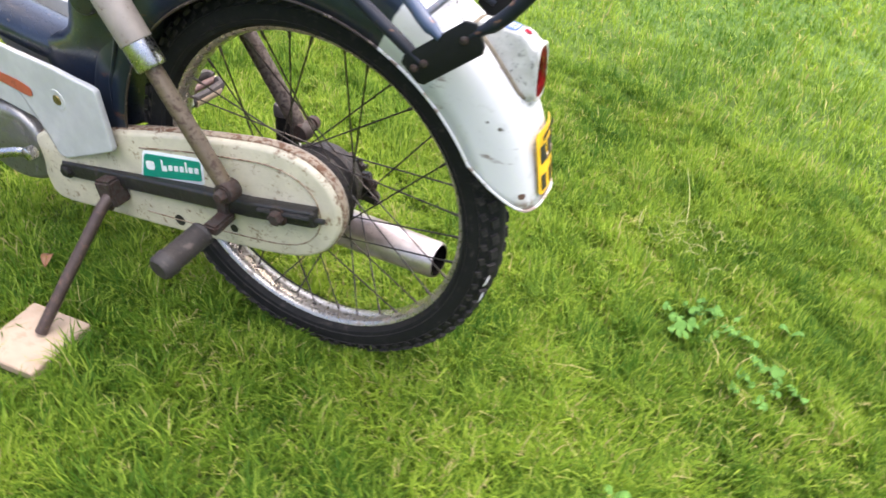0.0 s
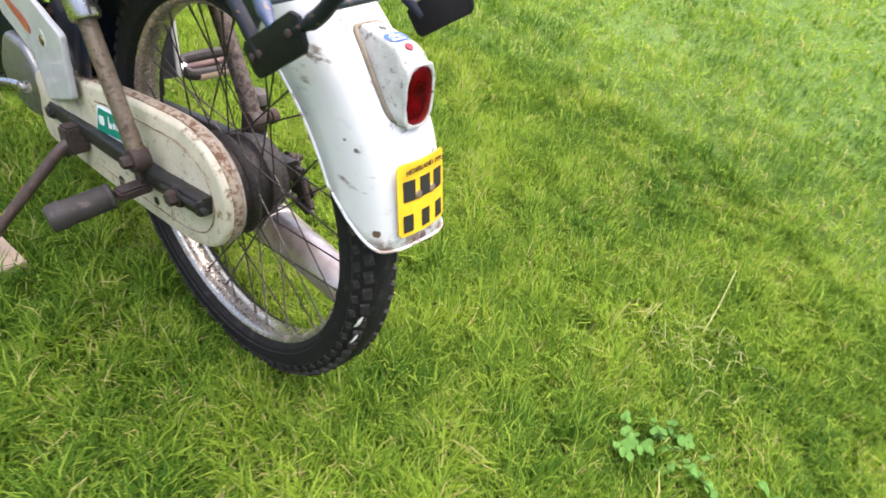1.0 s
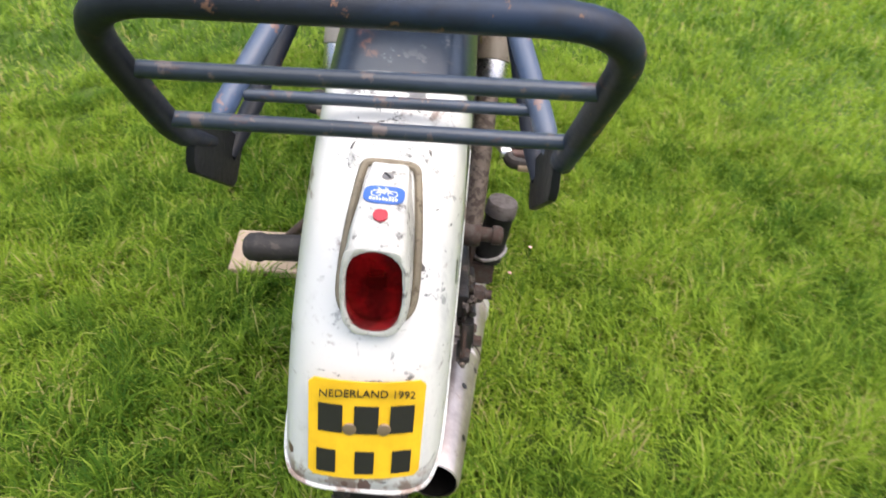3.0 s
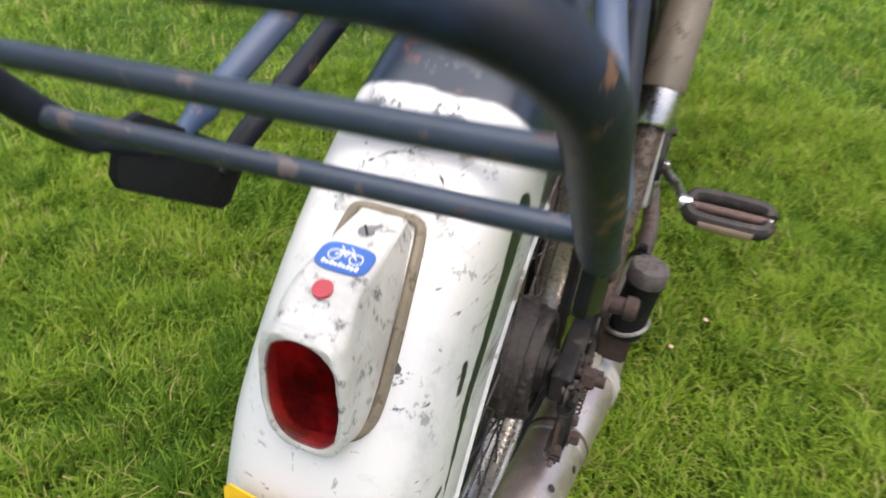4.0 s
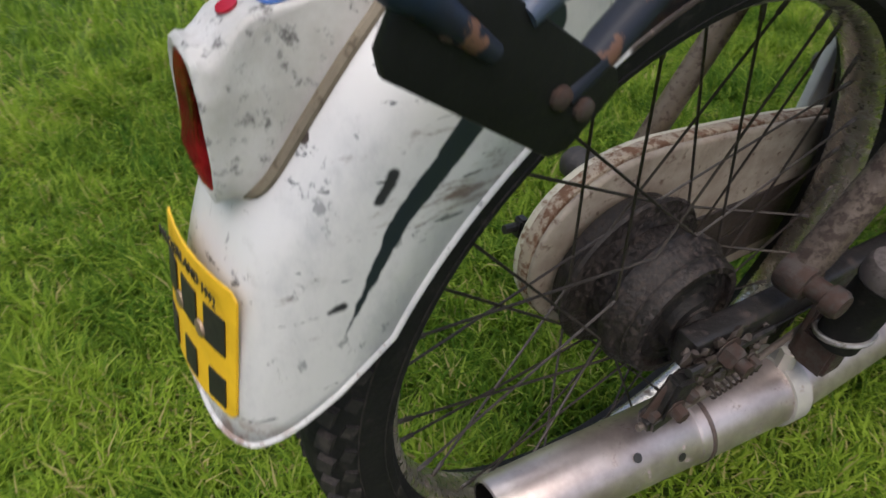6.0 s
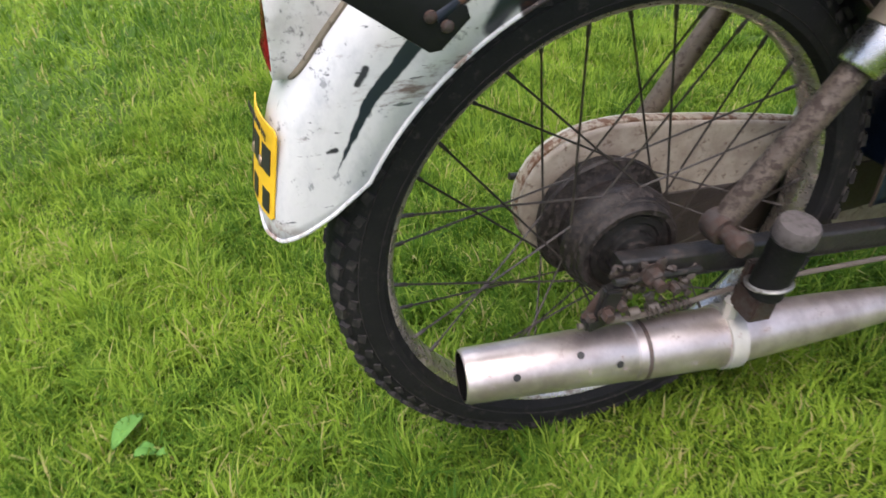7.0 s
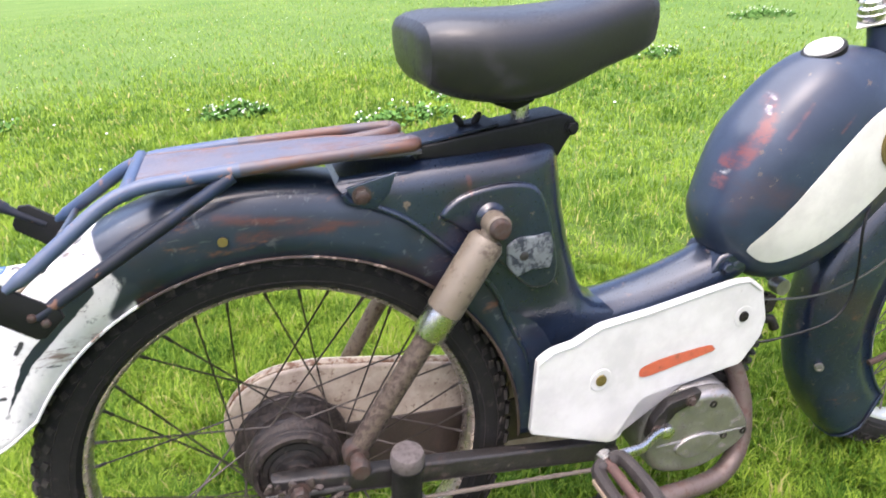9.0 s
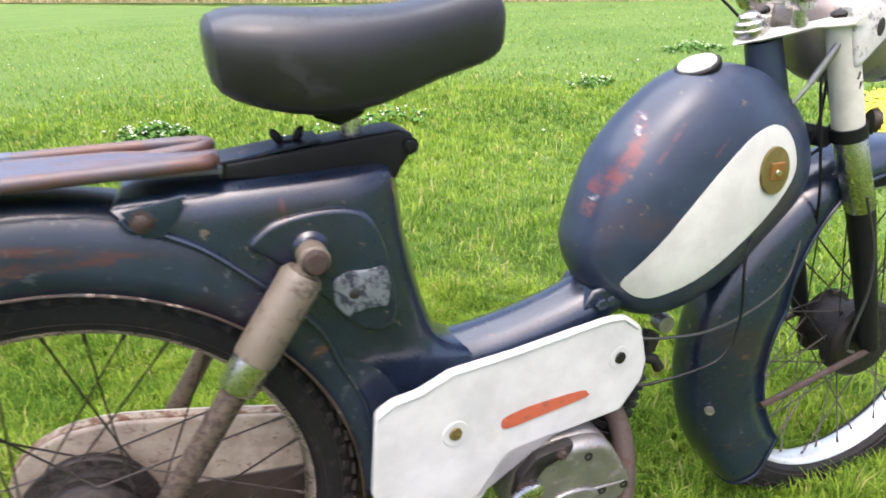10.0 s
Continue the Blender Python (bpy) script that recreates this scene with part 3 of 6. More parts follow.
def lawn(name, n, spread, keep, length, width, seed, label, material):
    """n grass blades scattered by spread(rng, n) where keep holds; each blade bends once."""
    rng = np.random.default_rng(seed)
    x, y = spread(rng, n)
    ok = keep(x, y)
    x, y = x[ok], y[ok]
    n = len(x)
    def field(k, seed2):
        g = np.random.default_rng(seed2)
        f = np.zeros(n)
        for _ in range(7):
            d, q, p = g.random() * 6.28, k * (0.6 + g.random()), g.random() * 6.28
            f += np.sin(q * (np.cos(d) * x + np.sin(d) * y) + p)
        return f / 7
    tuft, sway, patch = field(55, 11), field(28, 12), field(9, 13)
    ln = length * (0.45 + 0.9 * rng.random(n) ** 1.5) * (1.0 + 0.75 * tuft + 0.45 * patch)
    track = np.clip(1 - np.hypot((x - 0.0) / 0.22, y / 0.06), 0, 1) + np.clip(1 - np.hypot((x - 1.13) / 0.22, (y - 0.012) / 0.06), 0, 1)
    ln *= 1 - 0.75 * np.clip(track * 2, 0, 1)
    wd = width * (0.5 + 0.8 * rng.random(n)) * np.clip(np.hypot(x - 0.05, y + 0.1) / 1.5, 1.0, 2.6)
    az, lean = 9.0 * sway + 3.2 * tuft + 2.4 * rng.standard_normal(n) * 0.6, 0.25 + 1.15 * rng.random(n) ** 0.8
    ux, uy = np.cos(az), np.sin(az)
    sx, sy = -uy * wd / 2, ux * wd / 2
    z0 = np.full(n, -0.004)
    mid_h, tip_h = 0.6 * ln * np.cos(lean * 0.5), ln * np.cos(lean * 0.85)
    mid_o, tip_o = 0.6 * ln * np.sin(lean * 0.5), ln * np.sin(lean * 0.85)
    co = np.empty((n, 5, 3))
    for k, (ox, oz, s) in enumerate(((0, 0, 1), (0, 0, -1), (mid_o, mid_h, -0.8), (mid_o, mid_h, 0.8), (tip_o, tip_h, 0))):
        co[:, k, 0], co[:, k, 1], co[:, k, 2] = x + ux * ox + sx * s, y + uy * ox + sy * s, z0 + oz
    me = bpy.data.meshes.new(name)
    me.vertices.add(5 * n)
    me.vertices.foreach_set("co", co.ravel())
    loops = (np.arange(n)[:, None] * 5 + np.array([0, 1, 2, 3, 3, 2, 4])).ravel()
    me.loops.add(len(loops))
    me.loops.foreach_set("vertex_index", loops.astype(np.int32))
    me.polygons.add(2 * n)
    me.polygons.foreach_set("loop_start", (np.arange(n)[:, None] * 7 + np.array([0, 4])).ravel().astype(np.int32))
    me.update(calc_edges=True)
    me.materials.append(material)
    return tagged(new(name, me), label, "grass", kind="stuff")


def disc(cx, cy, r0, r1):
    def f(rng, n):
        r, a = np.sqrt(r0 ** 2 + (r1 ** 2 - r0 ** 2) * rng.random(n)), rng.random(n) * 2 * np.pi
        return cx + r * np.cos(a), cy + r * np.sin(a)
    return f


def fading(cx, cy, r0, r1, p):
    """A scatter that thins with distance."""
    def f(rng, n):
        r, a = (r0 ** p + (r1 ** p - r0 ** p) * rng.random(n)) ** (1 / p), rng.random(n) * 2 * np.pi
        r = r * (1 + 0.45 * rng.random(n) ** 2 * (r - r0) / (r1 - r0))
        return cx + r * np.cos(a), cy + r * np.sin(a)
    return f


def off_board(x, y):
    return ~((np.abs(x - 0.360) < 0.062) & (np.abs(y - 0.272) < 0.068))


lawn("grass", 400000, disc(0.05, -0.1, 0, 1.35), off_board, 0.046, 0.0031, 1, "short green mown grass blades round the moped", M["blade"])
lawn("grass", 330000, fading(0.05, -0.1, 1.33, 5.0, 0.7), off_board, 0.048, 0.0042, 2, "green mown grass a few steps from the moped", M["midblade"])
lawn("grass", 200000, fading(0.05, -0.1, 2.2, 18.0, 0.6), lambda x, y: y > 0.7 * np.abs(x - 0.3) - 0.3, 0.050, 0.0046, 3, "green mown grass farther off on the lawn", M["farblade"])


def sprig(bm, at, rng, leaf=0.006, height=0.03):
    """A stalk with three round leaflets."""
    x, y, z = at
    h = height * rng.uniform(0.6, 1.1)
    for k in range(3):
        a = 2.1 * k + rng.uniform(0, 2)
        c = Vector((x + leaf * math.cos(a), y + leaf * math.sin(a), z + h))
        ring = [bm.verts.new(c + Vector((leaf * math.cos(b), leaf * math.sin(b), 0.7 * leaf * math.sin(b + a * 3)))) for b in (math.pi / 3 * j for j in range(6))]
        bm.faces.new(ring)


def clover_patch(cx, cy, rx, ry, n, seed, leaf, label):
    rng = random.Random(seed)
    bm = bmesh.new()
    for _ in range(n):
        a, r = rng.uniform(0, 6.28), math.sqrt(rng.random())
        sprig(bm, (cx + rx * r * math.cos(a), cy + ry * r * math.sin(a), 0.01), rng, leaf * rng.uniform(0.7, 1.3))
    return tagged(part("clover_patch", bm, M["freshleaf"], None, smooth=False), label, "clover", kind="stuff")


clover_patch(-0.63, -0.34, 0.10, 0.07, 24, 5, 0.0056, "sparse patch of green clover leaves in the lawn")
clover_patch(-0.75, -0.24, 0.06, 0.06, 16, 6, 0.0055, "small patch of green clover leaves in the lawn")


def weed(x, y, leaves, length, seed):
    """A low rosette of soft broad leaves."""
    rng = random.Random(seed)
    root = thing("weed", "low weed with soft broad green leaves in the lawn", "weed", group="weeds in the lawn")
    for k in range(leaves):
        turn, l = rng.uniform(0, 6.28), length * rng.uniform(0.7, 1.2)
        w, rise = l * rng.uniform(0.26, 0.36), rng.uniform(0.3, 0.9)
        bm = bmesh.new()
        rows = []
        for i in range(8):
            t = i / 7
            ww = w * math.sin(math.pi * (0.06 + 0.90 * t)) ** 0.8 * (1 + 0.12 * math.sin(9 * t + k))
            d, h = l * t, 0.022 + l * rise * math.sin(t * 2.2) * 0.8
            row = []
            for side, lift in ((-1, 0.25), (-0.5, 0.10), (0, 0.0), (0.5, 0.10), (1, 0.25)):
                px, py = d, ww * side
                row.append(bm.verts.new((x + px * math.cos(turn) - py * math.sin(turn), y + px * math.sin(turn) + py * math.cos(turn), h + lift * ww)))
            rows.append(row)
        for a, b in zip(rows, rows[1:]):
            for i in range(4):
                bm.faces.new((a[i], a[i + 1], b[i + 1], b[i]))
        ob = part("leaf", bm, M["freshleaf"], root)
        ob.modifiers.new("thickness", "SOLIDIFY").thickness = 0.0005


for i, (x, y, n, l) in enumerate(((-0.575, -0.302, 2, 0.026), (-0.604, -0.378, 3, 0.024), (-0.632, -0.392, 2, 0.020), (-0.705, -0.350, 3, 0.024), (-0.795, -0.408, 2, 0.022), (-0.562, 0.101, 3, 0.026), (-0.818, -0.249, 3, 0.022))):
    weed(x, y, n, l, 60 + i)


def straw_patch():
    """A bleached spot of dry stalks, with one long stalk lying over it."""
    root = thing("straw_patch", "bleached patch of dry straw in the lawn", "straw")
    rng = random.Random(77)
    bm = bmesh.new()
    for _ in range(48):
        r, a = 0.10 * math.sqrt(rng.random()), rng.uniform(0, 6.28)
        x, y, d, l = -0.575 + 1.3 * r * math.cos(a), -0.605 + r * math.sin(a), rng.uniform(0, 6.28), rng.uniform(0.025, 0.06)
        z = rng.uniform(0.018, 0.036)
        sweep([(x, y, z), (x + 0.5 * l * math.cos(d), y + 0.5 * l * math.sin(d), z + 0.012), (x + l * math.cos(d), y + l * math.sin(d), z + rng.uniform(-0.005, 0.015))], [0.0008, 0.0007, 0.0003], 4, bm, cap=False)
    tagged(part("straw", bm, M["straw"], root), kind="stuff")
    part("long_stalk", sweep(curve_through([(-0.557, -0.655, 0.036), (-0.545, -0.74, 0.060), (-0.521, -0.870, 0.062)]), 0.0009, 5), M["straw"], root)


straw_patch()


def flower_clump(cx, cy, rx, ry, n, seed, label, tall=0.105):
    """A tuft of leaves dotted with small white flower heads."""
    rng = random.Random(seed)
    root = thing("flower_clump", label, "flowers", group="white flower clumps on the lawn")
    leaves, heads = bmesh.new(), bmesh.new()
    for _ in range(n):
        a, r = rng.uniform(0, 6.28), math.sqrt(rng.random())
        x, y = cx + rx * r * math.cos(a), cy + ry * r * math.sin(a)
        h = tall * (1 - 0.55 * r) * rng.uniform(0.5, 1.2)
        for _ in range(2):
            sprig(leaves, (x + rng.uniform(-0.03, 0.03), y + rng.uniform(-0.03, 0.03), 0), rng, 0.011, h * rng.uniform(0.4, 1.1))
        if rng.random() < 0.3:
            q = Vector((x + rng.uniform(-0.02, 0.02), y + rng.uniform(-0.02, 0.02), h + 0.015))
            bmesh.ops.create_icosphere(heads, subdivisions=1, radius=rng.uniform(0.005, 0.009), matrix=Matrix.Translation(q) @ Matrix.Diagonal((1, 1, 0.6, 1)))
    tagged(part("leaves", leaves, M["freshleaf"], root, smooth=False), kind="stuff")
    tagged(part("flower_heads", heads, M["petal"], root), kind="stuff")


FLOWERS = [(-0.07, 3.76, 0.22, 0.12, 240), (0.85, 3.05, 0.30, 0.16, 110), (3.1, 4.0, 0.20, 0.12, 60), (5.3, 5.5, 0.35, 0.25, 110), (3.2, 8.9, 0.3, 0.25, 60), (1.35, 3.5, 0.25, 0.2, 50), (-1.6, 4.2, 0.2, 0.2, 50)]
for i, (x, y, rx, ry, n) in enumerate(FLOWERS):
    flower_clump(x, y, rx, ry, n, 20 + i, "low clump of white clover flowers in the lawn")


def dandelions():
    """A dense strip of yellow blossom beyond the front wheel."""
    rng = random.Random(31)
    bm = bmesh.new()
    for _ in range(4500):
        u, w = rng.random(), rng.random()
        x = 3.05 + 1.55 * u + rng.gauss(0, 0.05)
        y = min(2.44 + 0.39 * (x - 4.13), 1.80 + 0.896 * (x - 3.34)) - 0.9 * w + 0.03 * math.sin(9 * x) + rng.gauss(0, 0.03)
        r = rng.uniform(0.010, 0.019)
        c = Vector((x, y, rng.uniform(0.030, 0.055)))
        rim = [bm.verts.new(c + Vector((r * math.cos(a), r * math.sin(a), rng.uniform(-0.006, 0.002)))) for a in (math.pi / 3 * k for k in range(6))]
        top = bm.verts.new(c + Vector((0, 0, 0.008)))
        for k in range(6):
            bm.faces.new((rim[k], rim[(k + 1) % 6], top))
    tagged(part("dandelions", bm, M["dandelion"], None), "dense strip of yellow blossom in the lawn", "flowers", kind="stuff")


dandelions()


def scattered_heads():
    """Single white flower heads dotted over the far lawn."""
    rng = random.Random(44)
    bm = bmesh.new()
    for _ in range(110):
        x, y = rng.uniform(-5, 9), 2.6 + 12 * rng.random() ** 1.5
        bmesh.ops.create_icosphere(bm, subdivisions=1, radius=rng.uniform(0.006, 0.011), matrix=pose(x, y, rng.uniform(0.045, 0.07)) @ Matrix.Diagonal((1, 1, 0.6, 1)))
    tagged(part("white_clover_heads", bm, M["petal"], None), "tiny white clover heads dotted over the lawn", "flowers", kind="stuff")


scattered_heads()


def daisy(x, y, seed):
    rng = random.Random(seed)
    root = thing("daisy", "tiny pale pink flower head in the grass", "flower", group="pale flowers beside the moped")
    part("flower_head", lathe([(0, 0.003), (0.0025, 0.0022), (0.0042, 0.0), (0.002, -0.001)], (x, y, 0.045), (0.2, -0.3, 1), 9), M["pink"], root)
    part("stalk", sweep([(x, y, 0), (x, y, 0.045)], 0.0008, 5), M["clover"], root)


daisy(0.345, -0.178, 1)
daisy(0.427, -0.220, 2)


def broad_leaf(x, y, l, w, turn, z, material, name, label):
    bm = bmesh.new()
    a, b = [], []
    for k in range(9):
        t = k / 8
        h = z + 0.012 * math.sin(t * 3.1)
        ww = w * math.sin(math.pi * min(0.97, max(0.03, t))) ** 0.7
        a.append(bm.verts.new((l * t, ww, h + 0.004)))
        b.append(bm.verts.new((l * t, -ww, h + 0.004)))
    m = [bm.verts.new((l * k / 8, 0, z + 0.012 * math.sin(k / 8 * 3.1))) for k in range(9)]
    for k in range(8):
        bm.faces.new((a[k], a[k + 1], m[k + 1], m[k]))
        bm.faces.new((m[k], m[k + 1], b[k + 1], b[k]))
    bmesh.ops.transform(bm, matrix=pose(x, y, 0, 0, 0, turn), verts=bm.verts)
    ob = tagged(part(name, bm, material, None), label, "leaf")
    ob.modifiers.new("thickness", "SOLIDIFY").thickness = 0.0006


broad_leaf(-0.612, 0.115, 0.058, 0.014, 50, 0.032, M["freshleaf"], "plantain_leaf", "single broad green weed leaf in the grass")
broad_leaf(0.485, 0.118, 0.035, 0.010, 120, 0.035, M["leaf"], "fallen_leaf", "small curled brown fallen leaf on the grass")


REED_A, REED_B = Vector((13.5, 13.0)), Vector((-40.0, 165.0))


def reeds():
    """The strip of tall dry growth along the far edge of the lawn."""
    rng = random.Random(8)
    bm = bmesh.new()
    for _ in range(16000):
        x, y = REED_A.lerp(REED_B, rng.random())
        x, y = x + rng.uniform(-0.5, 0.5), y + rng.uniform(0, 7)
        h, w, a = rng.uniform(0.5, 1.9), rng.uniform(0.012, 0.04) * (1 + y / 60), rng.uniform(0, 3.1)
        dx, dy, l = w * math.cos(a), w * math.sin(a), rng.uniform(-0.25, 0.25)
        v = [bm.verts.new(p) for p in ((x - dx, y - dy, -0.05), (x + dx, y + dy, -0.05), (x + l * 0.5 + dx, y + dy, h * 0.7), (x + l * 0.5 - dx, y - dy, h * 0.7), (x + l, y, h))]
        bm.faces.new(v[:4])
        bm.faces.new((v[3], v[2], v[4]))
    tagged(part("reed_bed", bm, M["reed"], None, smooth=False), "strip of tall dry reeds along the lawn's far edge", "reeds", kind="stuff")


reeds()


def board():
    root = thing("wooden_board", "square offcut of bare plywood lying on the grass", "board")
    bm = block((0.360, 0.272, 0.020), (0.112, 0.124, 0.016), (1, -2, 5), 0.0015)
    part("panel", bm, M["board"], root, smooth=False)


board()

# ---- the moped ----
moped = thing("moped", "worn dark blue and white vintage moped standing on the lawn", "moped")
AX = (0.0, 0.0, 0.297)
FX = (1.13, 0.012, 0.285)


def wheel(name, c, label, rim_paint, seats=((0.050, 0.030), (0.050, 0.030))):
    """A spoked wheel: the rim carries tyre, hub and spokes."""
    rim = lathe([(0.2485, -0.016), (0.2450, -0.010), (0.2440, 0), (0.2450, 0.010), (0.2485, 0.016), (0.2535, 0.0175), (0.2555, 0.0205), (0.2535, 0.022), (0.2500, 0.0205), (0.2465, 0.0185), (0.2435, 0.0150),
                 (0.2415, 0.009), (0.2405, 0), (0.2415, -0.009), (0.2435, -0.0150), (0.2465, -0.0185), (0.2500, -0.0205), (0.2535, -0.022), (0.2555, -0.0205), (0.2535, -0.0175), (0.2485, -0.016)], c, (0, 1, 0), 96, close=False)
    root = part(name, rim, rim_paint, moped, label)
    soft_pow = lambda v: math.copysign(abs(v) ** 0.82, v)
    prof = [(0.246, 0.014)]
    rc, rr, wd = 0.2715, 0.0315, 0.0325
    for k in range(21):
        a = -0.45 + (math.pi + 0.9) * k / 20
        prof.append((rc + rr * soft_pow(math.sin(a)) + (0.0017 if abs(a - math.pi / 2) < 0.22 else 0.0), wd * soft_pow(math.cos(a))))
    prof.append((0.246, -0.014))
    bm = lathe(prof, c, (0, 1, 0), 120, close=False)
    blocks = bmesh.new()
    for i in range(74):
        for row, off, tilt, size in ((-1, 0.5, 0.62, (0.0165, 0.0125, 0.0095)), (1, 0.0, 0.62, (0.0165, 0.0125, 0.0095)), (-2, 0.0, 1.12, (0.0115, 0.0085, 0.0034)), (2, 0.5, 1.12, (0.0115, 0.0085, 0.0034))):
            a, sg = 2 * math.pi * (i + off) / 74, 1 if row > 0 else -1
            m = Matrix.Translation(c) @ Matrix.Rotation(-a, 4, "Y") @ Matrix.Translation((0, sg * wd * soft_pow(math.sin(tilt)), rc + rr * soft_pow(math.cos(tilt)))) @ Matrix.Rotation(-sg * tilt, 4, "X") @ Matrix.Rotation(0.16 * row, 4, "Z")
            got = bmesh.ops.create_cube(blocks, size=1.0, matrix=m @ Matrix.Diagonal((*size, 1)))
            mid = sum((q.co for q in got["verts"]), Vector()) / 8
            top = sorted(got["verts"], key=lambda q: -(q.co - Vector(c)).length)[:4]
            for q in top:
                q.co += (mid - q.co) * 0.13
    for q in (0.281, 0.262):
        for s in (1, -1):
            yy = 0.0327 * math.cos(math.asin((q - 0.2715) / 0.0315)) ** 0.82
            lathe([(q - 0.0012, s * (yy - 0.001)), (q, s * (yy + 0.0012)), (q + 0.0012, s * (yy - 0.001))], c, (0, 1, 0), 96, blocks, close=False)
    tyre = part("tyre", bm, M["tyre"], root, "black rubber tyre with block tread and dusty sidewalls")
    tagged(part("tread", blocks, M["tread"], tyre, "dusty tread blocks", smooth=False), "dusty tread blocks", kind="stuff")
    me = None
    for i in range(36):
        s = 1 if i % 2 else -1
        a = 2 * math.pi * i / 36
        cross = (1 if (i // 2) % 2 else -1) * 0.95
        hub_r, hub_y = seats[i % 2]
        p0 = Vector((hub_r * math.cos(a + cross), s * hub_y, hub_r * math.sin(a + cross)))
        p1 = Vector((0.2415 * math.cos(a), s * 0.004, 0.2415 * math.sin(a)))
        d = (p1 - p0)
        if me is None:
            sb = sweep([(0, 0, 0), (0, 0, 0.93), (0, 0, 0.931), (0, 0, 1.0)], [0.0012, 0.0012, 0.0021, 0.0021], 6)
            ob = part("spoke", sb, M["spoke"], root)
            me = ob.data
        else:
            ob = new("spoke", me)
            ob.parent = root
        rot = Vector((0, 0, 1)).rotation_difference(d).to_matrix().to_4x4()
        ob.matrix_local = Matrix.Translation(Vector(c) + p0) @ rot @ Matrix.Diagonal((1, 1, d.length, 1))
    return root


rear = wheel("rear_wheel", AX, "spoked rear wheel with a dulled chrome rim", M["rim"], ((0.061, 0.021), (0.071, 0.017)))
part("hub", lathe([(0.012, -0.075), (0.012, -0.058), (0.020, -0.056), (0.022, -0.046), (0.036, -0.043), (0.047, -0.044), (0.048, -0.049), (0.0535, -0.049), (0.0560, -0.046), (0.0565, -0.038), (0.0580, -0.037), (0.0585, -0.032), (0.0605, -0.029), (0.063, -0.026), (0.064, -0.022), (0.063, -0.015), (0.058, -0.012), (0.055, -0.008), (0.055, 0.008),
                   (0.062, 0.012), (0.074, 0.013), (0.076, 0.016), (0.074, 0.020), (0.068, 0.024), (0.068, 0.036), (0.030, 0.042), (0.012, 0.060), (0.012, 0.095)], AX, (0, 1, 0), 48), M["hubmetal"], rear, "oily brown brake hub with a wide sprocket flange")
part("brake_plate", lathe([(0.044, -0.042), (0.043, -0.045), (0.036, -0.046), (0.034, -0.044), (0.027, -0.046), (0.026, -0.054), (0.018, -0.056), (0.018, -0.064), (0, -0.064)], AX, (0, 1, 0), 40), M["grime"], rear, "oily brake plate")
for i in range(18):
    a0 = 2 * math.pi * i / 18
    part("spoke_head", lathe([(0.0026, 0), (0.0026, 0.0014), (0, 0.002)], (0.0600 * math.cos(a0), -0.0255, 0.297 + 0.0600 * math.sin(a0)), (0, -1, 0), 7), M["rust"], rear)
bm = sweep(bent([(-0.012, -0.078, 0.292), (-0.045, -0.080, 0.285), (-0.062, -0.080, 0.255)], 0.01), [0.008] * 8, 8, flat=0.45, up=(0, 1, 0))
bolt((-0.060, -0.078, 0.258), (0, -1, 0), 0.006, 0.010, bm)
part("brake_arm", bm, M["rust"], rear, "rusted brake lever arm")
bm = sweep(curve_through([(-0.072, -0.082, 0.248), (0.0, -0.086, 0.242), (0.10, -0.082, 0.238), (0.168, -0.077, 0.228), (0.295, -0.075, 0.210), (0.43, -0.075, 0.192)]), 0.0032, 8)
for k in range(4):
    lathe([(0.0, 0), (0.006, 0), (0.006, 0.012), (0, 0.012)], (-0.06 + 0.022 * k, -0.083, 0.247), (1, 0, -0.03), 10, bm)
part("brake_rod", bm, M["rod"], rear, "dull steel brake rod with adjuster nuts")
coil = [(0.0 + 0.055 * t, -0.087 + 0.0065 * math.cos(t * 56), 0.244 + 0.0065 * math.sin(t * 56)) for t in (k / 72 for k in range(73))]
part("return_spring", sweep(coil, 0.0011, 5), M["rust"], rear, "small rusted return spring")
part("adjuster", block((-0.030, -0.082, 0.268), (0.020, 0.010, 0.014), (0, 20, 0), 0.002), M["rust"], rear, "rusted adjuster block")
for x, y, z, r in ((-0.030, -0.086, 0.270, 0.006), (-0.048, -0.092, 0.268, 0.007), (0.022, -0.096, 0.285, 0.005)):
    part("nut", bolt((x, y, z), (0, -1, 0), r, 0.009), M["rust"], rear)
rng = random.Random(90)
bm = bmesh.new()
for _ in range(85):
    x = rng.uniform(-0.038, 0.060)
    q = Vector((x, -0.082 + rng.uniform(-0.008, 0.010), 0.298 - 0.2 * x + rng.uniform(-0.034, 0.012)))
    bmesh.ops.create_icosphere(bm, subdivisions=1, radius=rng.uniform(0.0025, 0.0055), matrix=Matrix.Translation(q) @ Matrix.Rotation(rng.uniform(0, 3), 4, 'Y') @ Matrix.Diagonal((rng.uniform(0.7, 1.4), 0.8, rng.uniform(0.8, 1.9), 1)))
for q in bm.verts:
    q.co += Vector((rng.uniform(-1, 1), rng.uniform(-0.5, 0.5), rng.uniform(-1, 1))) * 0.0016
tagged(part("caked_grease", bm, M["grimebrown"], rear, "lumps of caked brown grease round the axle"), kind="stuff")
bm = bolt((0, -0.088, 0.300), (0, -1, 0), 0.011, 0.012)
lathe([(0.006, 0), (0.006, 0.022)], (0, -0.088, 0.300), (0, -1, 0), 12, bm)
part("axle_nut", bolt((0, 0.098, 0.303), (0, 1, 0), 0.011, 0.012), M["rust"], rear, "rusted axle nut")
part("axle_nut", bm, M["rust"], rear, "rusted axle nut")
